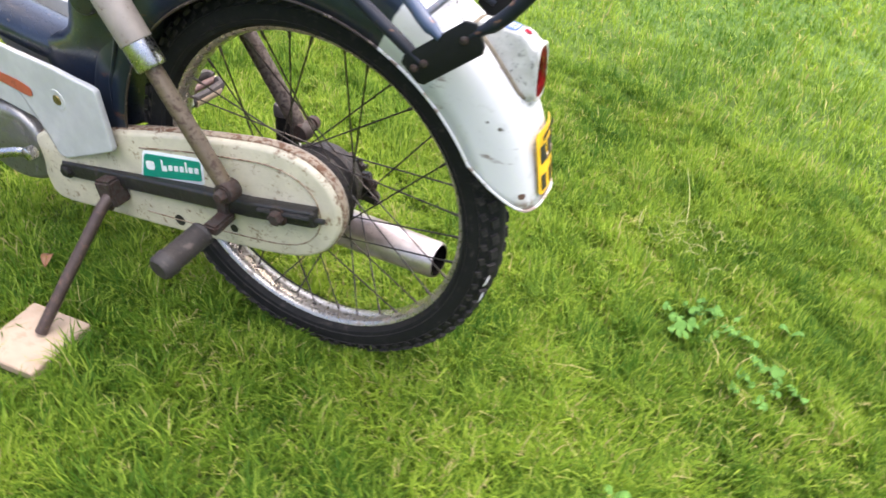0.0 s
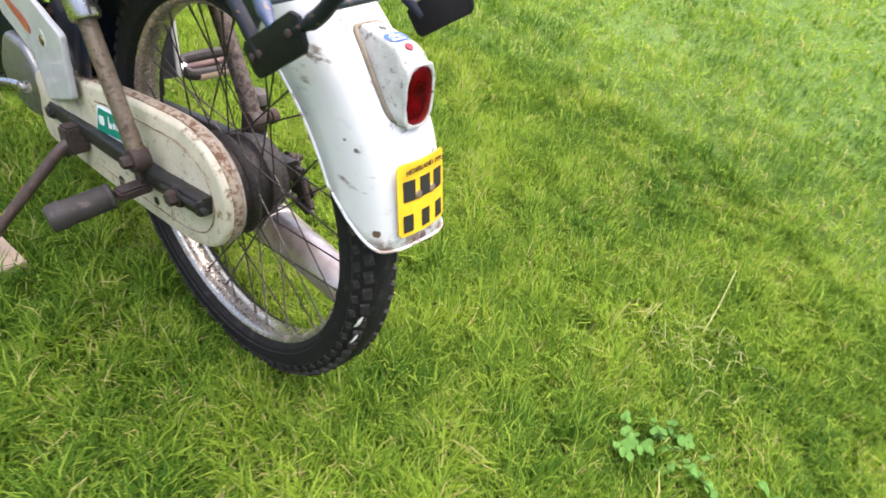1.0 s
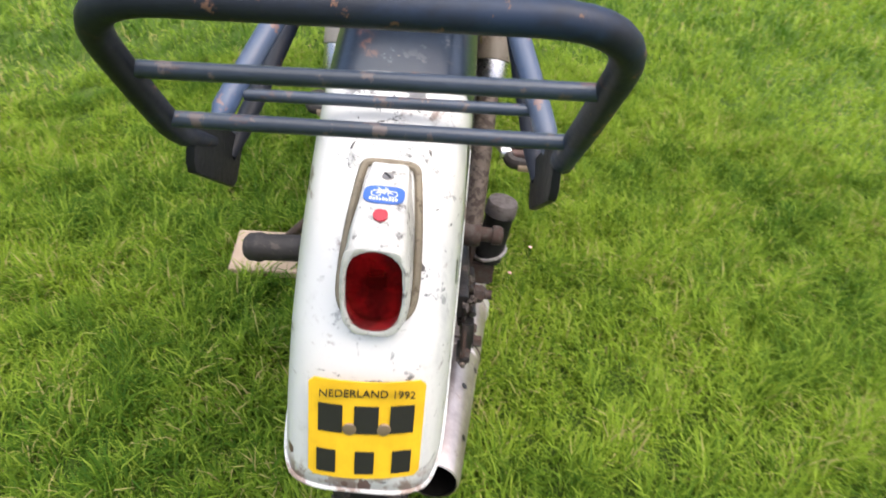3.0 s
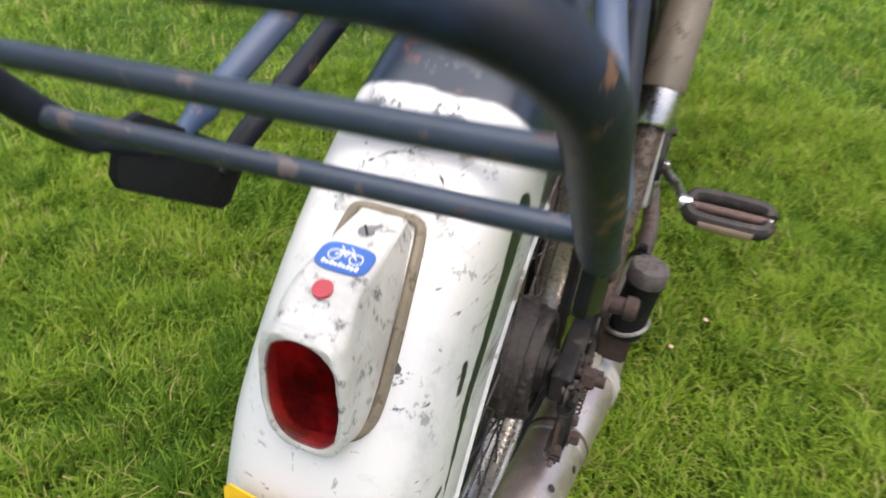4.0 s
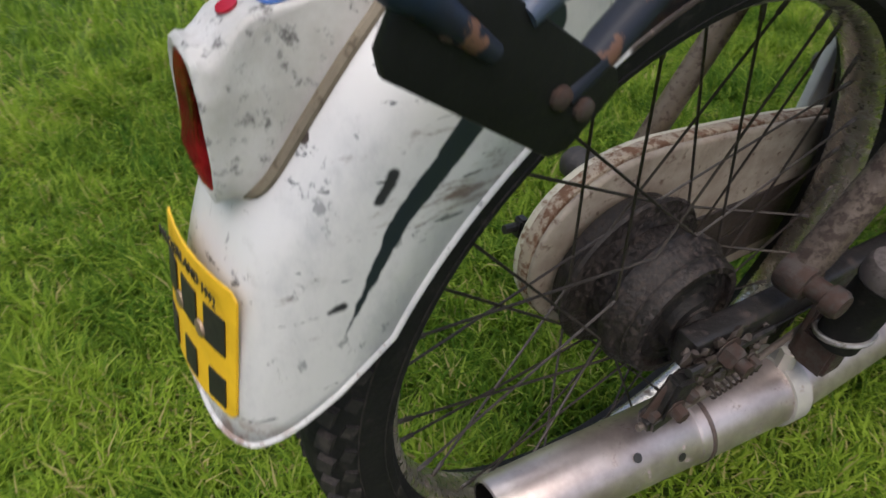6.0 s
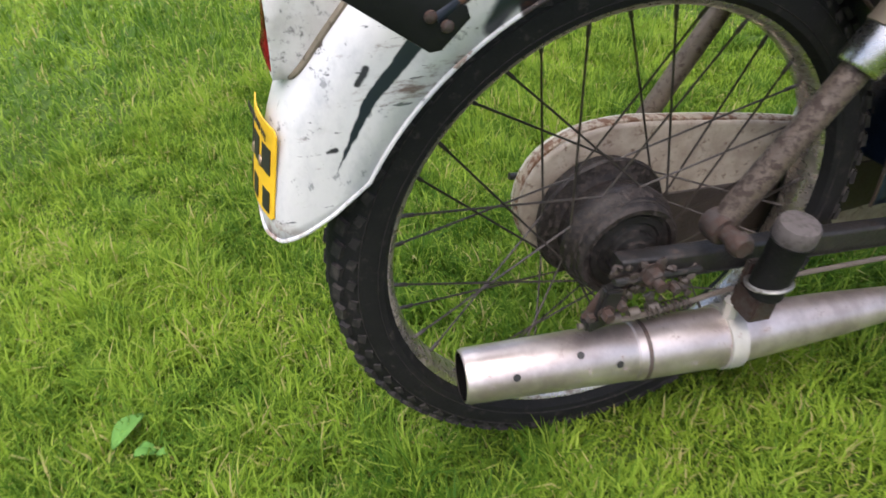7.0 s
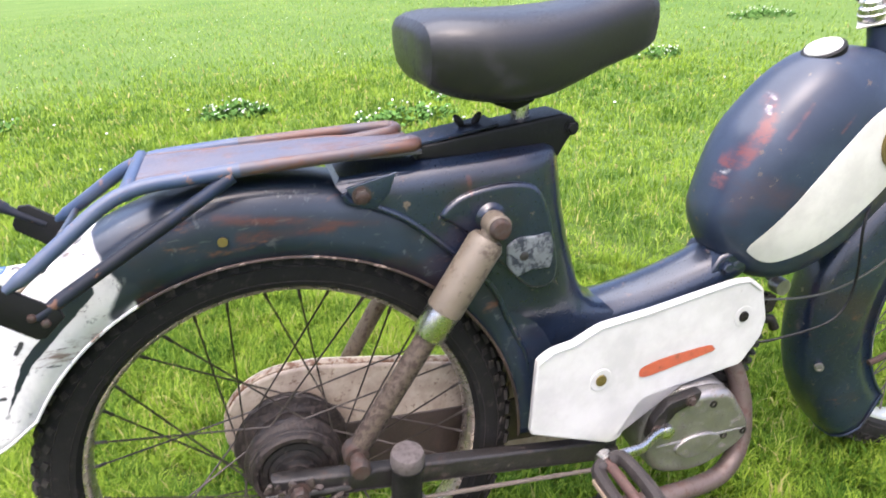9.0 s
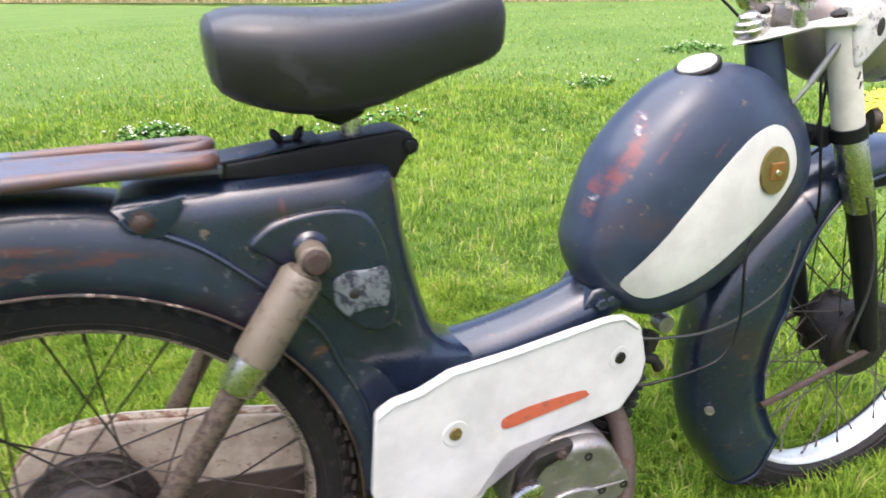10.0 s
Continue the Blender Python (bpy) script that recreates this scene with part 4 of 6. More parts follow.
for k, (p, q) in enumerate((((-0.2985, 0.0235, 0.2735), (-0.2955, 0.0325, 0.2600)), ((-0.2980, 0.0250, 0.2665), (-0.2935, 0.0325, 0.2570)), ((-0.2945, 0.0240, 0.2400), (-0.2910, 0.0325, 0.2260)))):
    p, q = Vector(p), Vector(q)
    out = (((p + q) / 2 - Vector((-0.24, 0.0, 0.25))).normalized()) * 0.0015
    part("paint_mark", sweep([p + out, p.lerp(q, 0.3) + out * 1.6, p.lerp(q, 0.7) + out * 1.6, q + out], [0.0004, 0.0021, 0.0017, 0.0004], 7, flat=0.5, up=tuple(out)), M["lampwhite"], rear, "dab of white paint on the tyre")


def guard(c, th0, th1, r_edge, r_crest, half, end, y0=0.0, nth=72, nv=32, power=3.6):
    """A deep mudguard round c from th0 to th1 degrees. r_edge(th): its rim; end(r): the angle at which it stops."""
    bm = bmesh.new()
    rows = []
    for i in range(nth + 1):
        row = []
        for j in range(nv + 1):
            ph = math.pi * j / nv
            cs, sn = math.cos(ph), math.sin(ph)
            f = abs(sn) ** (2 / power)
            t = i / nth
            re0 = r_edge(th0 + (th1 - th0) * t)
            rr = re0 + (r_crest(th0 + (th1 - th0) * t) - re0) * f
            th = th0 + (min(th1, end(rr)) - th0) * t
            yy = y0 + half * (1 if cs > 0 else -1) * abs(cs) ** (2 / power)
            row.append(bm.verts.new((c[0] + rr * math.cos(radians(th)), yy, c[2] + rr * math.sin(radians(th)))))
        rows.append(row)
    for a, b in zip(rows, rows[1:]):
        for j in range(nv):
            bm.faces.new((a[j], a[j + 1], b[j + 1], b[j]))
    border = [r[0].co.copy() for r in rows] + [v.co.copy() for v in rows[-1][1:-1]] + [r[-1].co.copy() for r in rows[::-1]]
    return bm, border


def tail_end(r):
    pts = [(0.300, 147), (0.310, 151), (0.320, 154.5), (0.332, 157.2), (0.343, 159.2), (0.354, 160.7), (0.40, 161.9)]
    for (r0, a0), (r1, a1) in zip(pts, pts[1:]):
        if r <= r1:
            return a0 + (a1 - a0) * max(0, (r - r0) / (r1 - r0))
    return 161.9


bm, border = guard(AX, -4, 161.9, lambda th: 0.302, lambda th: 0.385 - 0.019 * min(1, max(0, (th - 143) / 18)), 0.0585, tail_end, 0.003)
mudguard = part("rear_mudguard", bm, M["guard"], moped, "deep rear mudguard, dark blue with a white painted tail, chipped and scratched")
mudguard.modifiers.new("thickness", "SOLIDIFY").thickness = 0.0018
part("rolled_edge", sweep(border, 0.0019, 8), M["guardedge"], mudguard, "rolled edge with rust and chipped paint")
bm = lathe([(0.0055, 0), (0.0055, 0.001), (0, 0.001)], (-0.028, -0.0572, 0.628), (0, -1, 0), 16)
part("hole", bm, M["gold"], mudguard, "small open hole with a yellow rim")

# the frame: tower under the saddle, step-through beam
TOWER = [(0.674, 0.105, 0.370, 0.044), (0.668, 0.099, 0.377, 0.053), (0.655, 0.108, 0.380, 0.058), (0.640, 0.140, 0.381, 0.0595), (0.62, 0.171, 0.383, 0.0605), (0.60, 0.195, 0.384, 0.061), (0.58, 0.213, 0.387, 0.061), (0.54, 0.250, 0.394, 0.061), (0.505, 0.276, 0.402, 0.060),
         (0.475, 0.289, 0.410, 0.058), (0.455, 0.296, 0.420, 0.055), (0.440, 0.303, 0.440, 0.052), (0.425, 0.310, 0.475, 0.050), (0.40, 0.320, 0.49, 0.048), (0.36, 0.325, 0.48, 0.046), (0.31, 0.328, 0.45, 0.044)]


def tower_ring(z, xr, xf, hw):
    xm = xf - 0.075
    side = [(xr, 0.9)] + [(xr + (xm - xr) * k / 5, 1.0) for k in range(6)]
    for k in range(1, 9):
        a = k / 8 * math.pi / 2
        side.append((xm + 0.075 * math.sin(a) ** 0.95, max(0.0, math.cos(a)) ** 0.8))
    return [(x, 0.003 + hw * w, z) for x, w in side] + [(x, 0.003 - hw * w, z) for x, w in side[-2::-1]]


frame_part = part("frame", loft([tower_ring(*q) for q in TOWER]), M["blue"], moped, "pressed steel frame in worn dark blue paint with rust")
part("step_beam", sweep(curve_through([(0.36, 0.003, 0.410), (0.45, 0.003, 0.408), (0.53, 0.004, 0.418), (0.60, 0.006, 0.434), (0.66, 0.008, 0.455)]), 0.044, 20, flat=0.74), M["blue"], frame_part)
EDGE = [(0.106, 0.660), (0.113, 0.650), (0.130, 0.645), (0.171, 0.620), (0.213, 0.580), (0.248, 0.543), (0.274, 0.507), (0.290, 0.465), (0.304, 0.430), (0.316, 0.40), (0.322, 0.34)]
for s in (-1, 1):
    part("lower_flange", sweep(curve_through([(x, 0.003 + s * (0.0615 if z > 0.5 else 0.0605 - 0.04 * (0.5 - z)), z) for x, z in EDGE]), 0.0036, 8), M["blue"], frame_part, "folded lower edge of the frame")
    low = smooth_outline([(0.212, 0.616), (0.232, 0.634), (0.262, 0.642), (0.300, 0.643), (0.330, 0.634), (0.346, 0.606), (0.354, 0.566), (0.358, 0.520), (0.346, 0.500), (0.318, 0.503), (0.290, 0.535), (0.258, 0.572), (0.230, 0.600)], 4)
    part("shock_panel", slab(low, s * 0.046 + 0.003, s * 0.0660 + 0.003, 0.006, 5), M["blue"], frame_part)
    part("shock_boss", lathe([(0.029, 0.0), (0.024, 0.008), (0.016, 0.014), (0.012, 0.018), (0.011, 0.026 + (s + 1) * 0.007)], (0.272, 0.003 + s * 0.054, 0.605), (0, s, 0), 28), M["blue"], frame_part)
TOP = [(0.198, 0.676), (0.205, 0.692), (0.30, 0.700), (0.382, 0.706), (0.397, 0.700), (0.402, 0.686), (0.388, 0.672), (0.376, 0.654), (0.30, 0.668)]
bracket = part("seat_bracket", slab(TOP, -0.026, 0.030, 0.004, 3), M["black"], moped, "black welded seat bracket")
bm = bolt((0.393, -0.026, 0.688), (0, -1, 0), 0.007, 0.005)
part("bolt", bm, M["black"], bracket)
bm = slab([(0.108, 0.668), (0.122, 0.642), (0.140, 0.640), (0.155, 0.655), (0.165, 0.678)], -0.066, -0.060, 0.002, 2)
lug = part("rack_lug", bm, M["blue"], moped, "dark blue rack fixing lug")
part("lug_bolt", bolt((0.124, -0.066, 0.658), (0, -1, 0), 0.008, 0.005), M["rust"], lug, "rusty bolt head")

patch = cornered([(0.289, 0.540), (0.290, 0.566), (0.306, 0.574), (0.328, 0.572), (0.347, 0.574), (0.352, 0.552), (0.346, 0.526), (0.322, 0.528), (0.300, 0.522)], 0.004)
seal = part("sealant_patch", slab(patch, -0.055, -0.0668, 0.003, 3), M["seal"], moped, "smeared grey sealant patch")
part("hole", lathe([(0.006, 0), (0.004, 0.001), (0, 0.001)], (0.311, -0.0672, 0.549), (0, -1, 0), 12), M["ink"], seal)

# white side covers
COVER = [(0.316, 0.412), (0.337, 0.422), (0.368, 0.424), (0.409, 0.438), (0.488, 0.439), (0.573, 0.444), (0.630, 0.447), (0.658, 0.443), (0.684, 0.421), (0.697, 0.366), (0.691, 0.338), (0.657, 0.301), (0.559, 0.299), (0.484, 0.296), (0.469, 0.282), (0.445, 0.242), (0.427, 0.241), (0.303, 0.302)]
for s in (-1, 1):
    tap = lambda x, z: 1.0 - 0.42 * (x - 0.32) / 0.36
    sc = part("side_cover", slab(cornered([(x, 0.395 + (z - 0.395) * 0.25 if s > 0 and z > 0.395 else z) for x, z in COVER], 0.007), s * 0.081, s * 0.092, 0.0024, 3, taper=tap, pad=0.002), M["cover"], moped, "white enamelled engine side cover")
    if s < 0:
        lip = [(0.318, 0.4075), (0.338, 0.4180), (0.369, 0.4200), (0.410, 0.4338), (0.488, 0.4350), (0.573, 0.4400), (0.630, 0.4425), (0.655, 0.4390), (0.679, 0.4190)]
        part("top_lip", sweep([(x, -0.0925 * tap(x, z), z) for x, z in lip], 0.0020, 7), M["cover"], sc, "raised white edge")
    for x, z, y in ((0.411, 0.353, 0.0825), (0.652, 0.383, 0.0562)):
        part("screw_dish", lathe([(0.0175, -0.001), (0.0165, 0.0007), (0.0130, 0.0010), (0.0095, 0.0002), (0.008, 0.0002)], (x, s * y, z), (0.11, s, 0), 24), M["cover"], sc, "dished white recess")
        bm = lathe([(0.0085, 0), (0.008, 0.0022), (0, 0.003)], (x, s * y, z), (0.11, s, 0), 16)
        block((x, s * (y + 0.0028), z), (0.013, 0.0012, 0.0018), (0, 30, 0), 0, bm)
        part("screw", bm, M["gold"] if x < 0.5 else M["grime"], sc, "tarnished slotted screw")
    st = smooth_outline([(0.473, 0.348), (0.484, 0.354), (0.521, 0.357), (0.589, 0.354), (0.600, 0.348), (0.598, 0.342), (0.532, 0.338), (0.480, 0.336)], 3)
    bm = bmesh.new()
    y_at = lambda x: s * 0.092 * (1.0 - 0.42 * (x - 0.32) / 0.36) + s * 0.0012
    vs = [bm.verts.new((x, y_at(x), z)) for x, z in st]
    bm.faces.new(vs)
    ob = part("stripe", bm, M["orange"], sc, "orange stripe", smooth=False)
    ob.modifiers.new("thickness", "SOLIDIFY").thickness = 0.0007

# rear lamp on the mudguard: housing, gasket, lens, screw, sticker, reflector


def crest_z(x, y=0.003):
    """Height of the mudguard's back over x."""
    f = (1 - min(0.99, abs(y - 0.003) / 0.0585) ** 3.6) ** (1 / 3.6)
    r = 0.302 + 0.083 * f
    return 0.297 + math.sqrt(max(0.0, r * r - x * x))


def lamp_ring(x, hw, zb, zt, n=56, power=3.4, pinch=1.0, lean=0.0032):
    """A section of the housing across the moped, narrower at its top."""
    ring = []
    for k in range(n):
        a = 2 * math.pi * k / n
        cs, sn = math.cos(a), math.sin(a)
        zz = (1 if sn > 0 else -1) * abs(sn) ** (2 / power)
        w = hw * (1 - (1 - pinch) * (zz + 1) / 2)
        ring.append(Vector((x + lean * zz * (1 if x < -0.29 else 0), LY + w * (1 if cs > 0 else -1) * abs(cs) ** (2 / power), (zb + zt) / 2 + (zt - zb) / 2 * zz)))
    return ring


LY = -0.001
ST = [(-0.2250, 0.0160, 0.6125, 10, 0.7), (-0.2275, 0.0172, 0.6155, 12, 0.7), (-0.248, 0.0205, 0.6158, 14, 0.67), (-0.266, 0.0226, 0.6148, 14, 0.65), (-0.28, 0.0234, 0.6138, 12, 0.68), (-0.291, 0.0229, 0.6105, 8, 0.78), (-0.297, 0.0213, 0.6062, 5, 0.9), (-0.301, 0.0211, 0.605, 3.6, 0.98), (-0.305, 0.0216, 0.6058, 3.4, 0.99), (-0.3075, 0.0207, 0.6045, 3.2, 0.99)]
secs = [lamp_ring(x, hw, max(0.5375, crest_z(x) - 0.010) if x < -0.25 else crest_z(x) - 0.012, zt, power=pw, pinch=pi) for x, hw, zt, pw, pi in ST]
secs += [lamp_ring(-0.3080, 0.0194, 0.5395, 0.6032, power=3.0), lamp_ring(-0.3072, 0.0178, 0.5416, 0.6012, power=2.9), lamp_ring(-0.2960, 0.0174, 0.5420, 0.6006, power=2.8)]
rng = random.Random(17)
for i, sec in enumerate(secs):
    for k, q in enumerate(sec):
        q.y += 0.00035 * math.sin(1.1 * k + i) * (i > 5) + rng.uniform(-0.0002, 0.0002)
        q.z += 0.0004 * math.sin(0.8 * k + 2 * i) * (i > 5) + rng.uniform(-0.0002, 0.0002)
lamp = part("rear_lamp", loft(secs), M["lampwhite"], moped, "white painted rear lamp housing with chipped edges")
gk = []
for sgn in (1, -1):
    side = [(-0.2225, LY + sgn * 0.006), (-0.2230, LY + sgn * 0.0150), (-0.2275, LY + sgn * 0.0186)] + [(x, LY + sgn * (hw + 0.0014)) for x, hw, zt, pw, pi in ST[2:5]] + [(-0.2895, LY + sgn * 0.0240), (-0.2955, LY + sgn * 0.0200), (-0.2985, LY + sgn * 0.0135), (-0.3003, LY + sgn * 0.0055)]
    pts = [Vector((x, y, crest_z(x, y) + 0.0012)) for x, y in side]
    gk += pts if sgn > 0 else pts[::-1]
gk.append(gk[0])
part("gasket", sweep(curve_through(gk, 3), 0.0029, 8, cap=False), M["gasket"], lamp, "old tan rubber gasket")
bm = bmesh.new()
lr = [[bm.verts.new(p) for p in lamp_ring(x, 0.0166 * q, 0.5714 - 0.0290 * q, 0.5714 + 0.0290 * q, power=2.8)] for q, x in ((1.06, -0.3055), (1.02, -0.3072), (0.9, -0.3086), (0.6, -0.3098), (0.25, -0.3104))]
for a, b in zip(lr, lr[1:]):
    for k in range(56):
        bm.faces.new((a[k], a[(k + 1) % 56], b[(k + 1) % 56], b[k]))
bm.faces.new(lr[-1])
lens = part("lens", bm, M["lens"], lamp, "clear dark red plastic lens")
lens.visible_shadow = False
part("reflector_plate", loft([lamp_ring(-0.2965, 0.0168, 0.5435, 0.5990, power=2.8), lamp_ring(-0.2972, 0.0164, 0.5440, 0.5985, power=2.8)]), M["lampinside"], lamp, "dark inside of the lamp")
bm = block((-0.3005, LY - 0.001, 0.578), (0.007, 0.013, 0.014), (0, 0, 0), 0.002)
part("bulb_holder", bm, M["black"], lamp, "dark bulb holder behind the lens")


def lamp_top(t, y, h=0.0):
    """A place on the flat top of the housing, t from the upper end to the lens, raised by h."""
    x = -0.2355 - 0.062 * t
    for p, q in zip(ST, ST[1:]):
        if x >= q[0]:
            z = p[2] + (q[2] - p[2]) * max(0.0, (p[0] - x) / (p[0] - q[0]))
            break
    return Vector((x, LY + y, z + h))


def flat_on_lamp(c_t, rx, ry, n, h, material, name, label, thick=0.0012, cy=0.0, e=1.0):
    bm = bmesh.new()
    ring = [lamp_top(c_t + rx * (1 if math.cos(a) > 0 else -1) * abs(math.cos(a)) ** e, cy + ry * (1 if math.sin(a) > 0 else -1) * abs(math.sin(a)) ** e, h) for a in (2 * math.pi * k / n for k in range(n))]
    low = [bm.verts.new(p - Vector((0, 0, thick))) for p in ring]
    hi = [bm.verts.new(p) for p in ring]
    for k in range(n):
        bm.faces.new((low[k], low[(k + 1) % n], hi[(k + 1) % n], hi[k]))
    bm.faces.new(hi)
    return part(name, bm, material, lamp, label)


flat_on_lamp(0.46, 0.140, 0.0130, 36, 0.0008, M["sticker"], "sticker", "blue oval sticker with a white emblem", 0.0005, 0.0, 0.6)
for cy in (-0.0052, 0.0052):
    ring = [lamp_top(0.455 + 0.048 * math.cos(a), cy + 0.0030 * math.sin(a), 0.0011) for a in (2 * math.pi * k / 16 for k in range(17))]
    part("print", sweep(ring, 0.00035, 5), M["stickwhite"], lamp)
for p, q in (((0.455, -0.0052), (0.40, -0.001)), ((0.40, -0.001), (0.455, 0.0052)), ((0.40, -0.003), (0.40, 0.004)), ((0.455, 0.0), (0.40, 0.003)), ((0.455, 0.0), (0.40, -0.001)), ((0.38, -0.002), (0.36, 0.0)), ((0.385, 0.003), (0.36, 0.0045))):
    part("print", sweep([lamp_top(*p, 0.0011), lamp_top(*q, 0.0011)], 0.0004, 5), M["stickwhite"], lamp)
for k in range(9):
    flat_on_lamp(0.537 + 0.007 * (k % 2), 0.021 - 0.006 * (k % 2), 0.00075, 12, 0.0012, M["stickwhite"], "print", "", 0.0004, -0.0080 + 0.0020 * k, 0.4)
flat_on_lamp(0.765, 0.070, 0.0046, 24, 0.0012, M["reddot"], "reflector", "small round red reflector", 0.0012)
part("screw_seat", lathe([(0.0062, -0.001), (0.0058, 0.0006), (0, 0.0006)], lamp_top(0.15, 0.0, 0.0), (0, 0, 1), 18), M["lampwhite"], lamp)
bm = lathe([(0.0040, 0), (0.0038, 0.0010), (0, 0.0013)], lamp_top(0.15, 0.0, 0.0005), (0, 0, 1), 16)
part("screw_slot", block(lamp_top(0.15, 0.0, 0.0018), (0.0072, 0.0012, 0.0004), (0, 0, 35), 0), M["ink"], lamp)
part("screw", bm, M["alloy"], lamp, "slotted steel screw")

bm = bmesh.new()
rows = []
for i in range(13):
    row = []
    for j in range(19):
        x, y = -0.226 + 0.034 * i / 12, -0.031 + 0.062 * j / 18
        e = max(0.0, 1 - ((x + 0.226) / 0.032) ** 2 - (y / 0.0305) ** 2)
        lump = 0.0032 * min(1, e * 9, max(0.0, (x + 0.2262) / 0.005)) * (0.6 + 0.4 * math.sin(370 * x + 5 * math.sin(210 * y)) * math.sin(290 * y + 1)) - 0.003 * (e <= 0)
        row.append(bm.verts.new((x, y, crest_z(x, y) + lump)))
    rows.append(row)
for a, b in zip(rows, rows[1:]):
    for j in range(18):
        bm.faces.new((a[j], a[j + 1], b[j + 1], b[j]))
arc = [(-0.226 + 0.0312 * math.sin(a), -0.0298 * math.cos(a)) for a in (math.pi * (0.12 + 0.76 * k / 24) for k in range(25))]
part("crack", sweep([(x, y, crest_z(x, y) + 0.0004) for x, y in arc], [0.0001 + 0.0010 * max(0.0, math.sin(1.7 * k + 0.8 * math.sin(k))) for k in range(25)], 6), M["ink"], mudguard, "dark crack round the filler")
part("filler_patch", bm, M["plaster"], mudguard, "rough lump of white filler with dark cracked edges")

# number plate: yellow, with embossed bars
PL = [Vector((-0.3250, 0.0375, 0.511)), Vector((-0.3172, -0.0390, 0.5090)), Vector((-0.3430, -0.0405, 0.4315)), Vector((-0.3445, 0.0368, 0.432))]
PN = (PL[3] - PL[0]).cross(PL[1] - PL[0]).normalized()
if PN.x > 0:
    PN = -PN
PX, PZ = (PL[1] - PL[0]).normalized(), (PL[3] - PL[0]).normalized()


def plate_at(u, v, h=0.0):
    """u across from its left edge, v down from its top, 0 to 1."""
    bow = 0.0055 * (1 - (2 * u - 1) ** 2)
    return PL[0] + (PL[1] - PL[0]) * u + (PL[3] - PL[0]) * v + PN * (h + bow + 0.001)


def on_plate(u0, u1, v0, v1, h, material, name, parent, thick=0.0006, rnd=0.0, label=""):
    bm = bmesh.new()
    nu = 9
    lo, hi = [], []
    pts = []
    for k in range(nu):
        pts.append((u0 + (u1 - u0) * k / (nu - 1), v0))
    for k in range(nu):
        pts.append((u1 + (u0 - u1) * k / (nu - 1), v1))
    if rnd:
        pts[0] = (u0, v0 + rnd); pts.insert(1, (u0 + rnd, v0)); pts[nu] = (u1 - rnd, v0); pts.insert(nu + 1, (u1, v0 + rnd))
        pts[nu + 2] = (u1, v1 - rnd); pts.insert(nu + 3, (u1 - rnd, v1)); pts[-1] = (u0 + rnd, v1); pts.append((u0, v1 - rnd))
    for u, v in pts:
        lo.append(bm.verts.new(plate_at(u, v, h - thick)))
        hi.append(bm.verts.new(plate_at(u, v, h)))
    for k in range(len(pts)):
        j = (k + 1) % len(pts)
        bm.faces.new((lo[k], lo[j], hi[j], hi[k]))
    bm.faces.new(hi)
    bm.faces.new(lo)
    bmesh.ops.triangulate(bm, faces=[f for f in bm.faces if len(f.verts) > 4])
    return part(name, bm, material, parent, label, smooth=False)


plate = on_plate(0, 1, 0, 1, 0.0, M["yellow"], "number_plate", moped, 0.0012, 0.05, "small yellow insurance plate with black embossed marks")
for u in (0.19, 0.50, 0.81):
    on_plate(u - 0.105, u + 0.105, 0.23, 0.51, 0.0009, M["ink"], "embossed_bar", plate)
for u in (0.16, 0.50, 0.83):
    on_plate(u - 0.085, u + 0.085, 0.70, 0.94, 0.0009, M["ink"], "embossed_bar", plate)
for u in (0.36, 0.655):
    part("rivet", lathe([(0.005, 0), (0.0045, 0.0012), (0, 0.002)], plate_at(u, 0.465, 0.0004), PN, 14), M["rivet"], plate, "tarnished rivet head")
cu = bpy.data.curves.new("lettering", "FONT")
cu.body, cu.size, cu.extrude, cu.align_x, cu.align_y = "NEDERLAND 1992", 0.0082, 0.0003, "CENTER", "CENTER"
text_ob = new("lettering", cu)
rot = Matrix((PX, -PZ, PN)).transposed().to_4x4()
bpy.context.view_layer.update()
deps = bpy.context.evaluated_depsgraph_get()
me = bpy.data.meshes.new_from_object(text_ob.evaluated_get(deps))
bpy.data.objects.remove(text_ob)
me.materials.append(M["ink"])
word = new("lettering", me)
word.parent = plate
word.matrix_local = Matrix.Translation(plate_at(0.5, 0.105, 0.0008)) @ rot @ Matrix.Diagonal((0.95, 1, 1, 1))

# the rack
def mirror(p, s):
    return (p[0], p[1] * s + 0.006, p[2] - 0.003 * s)


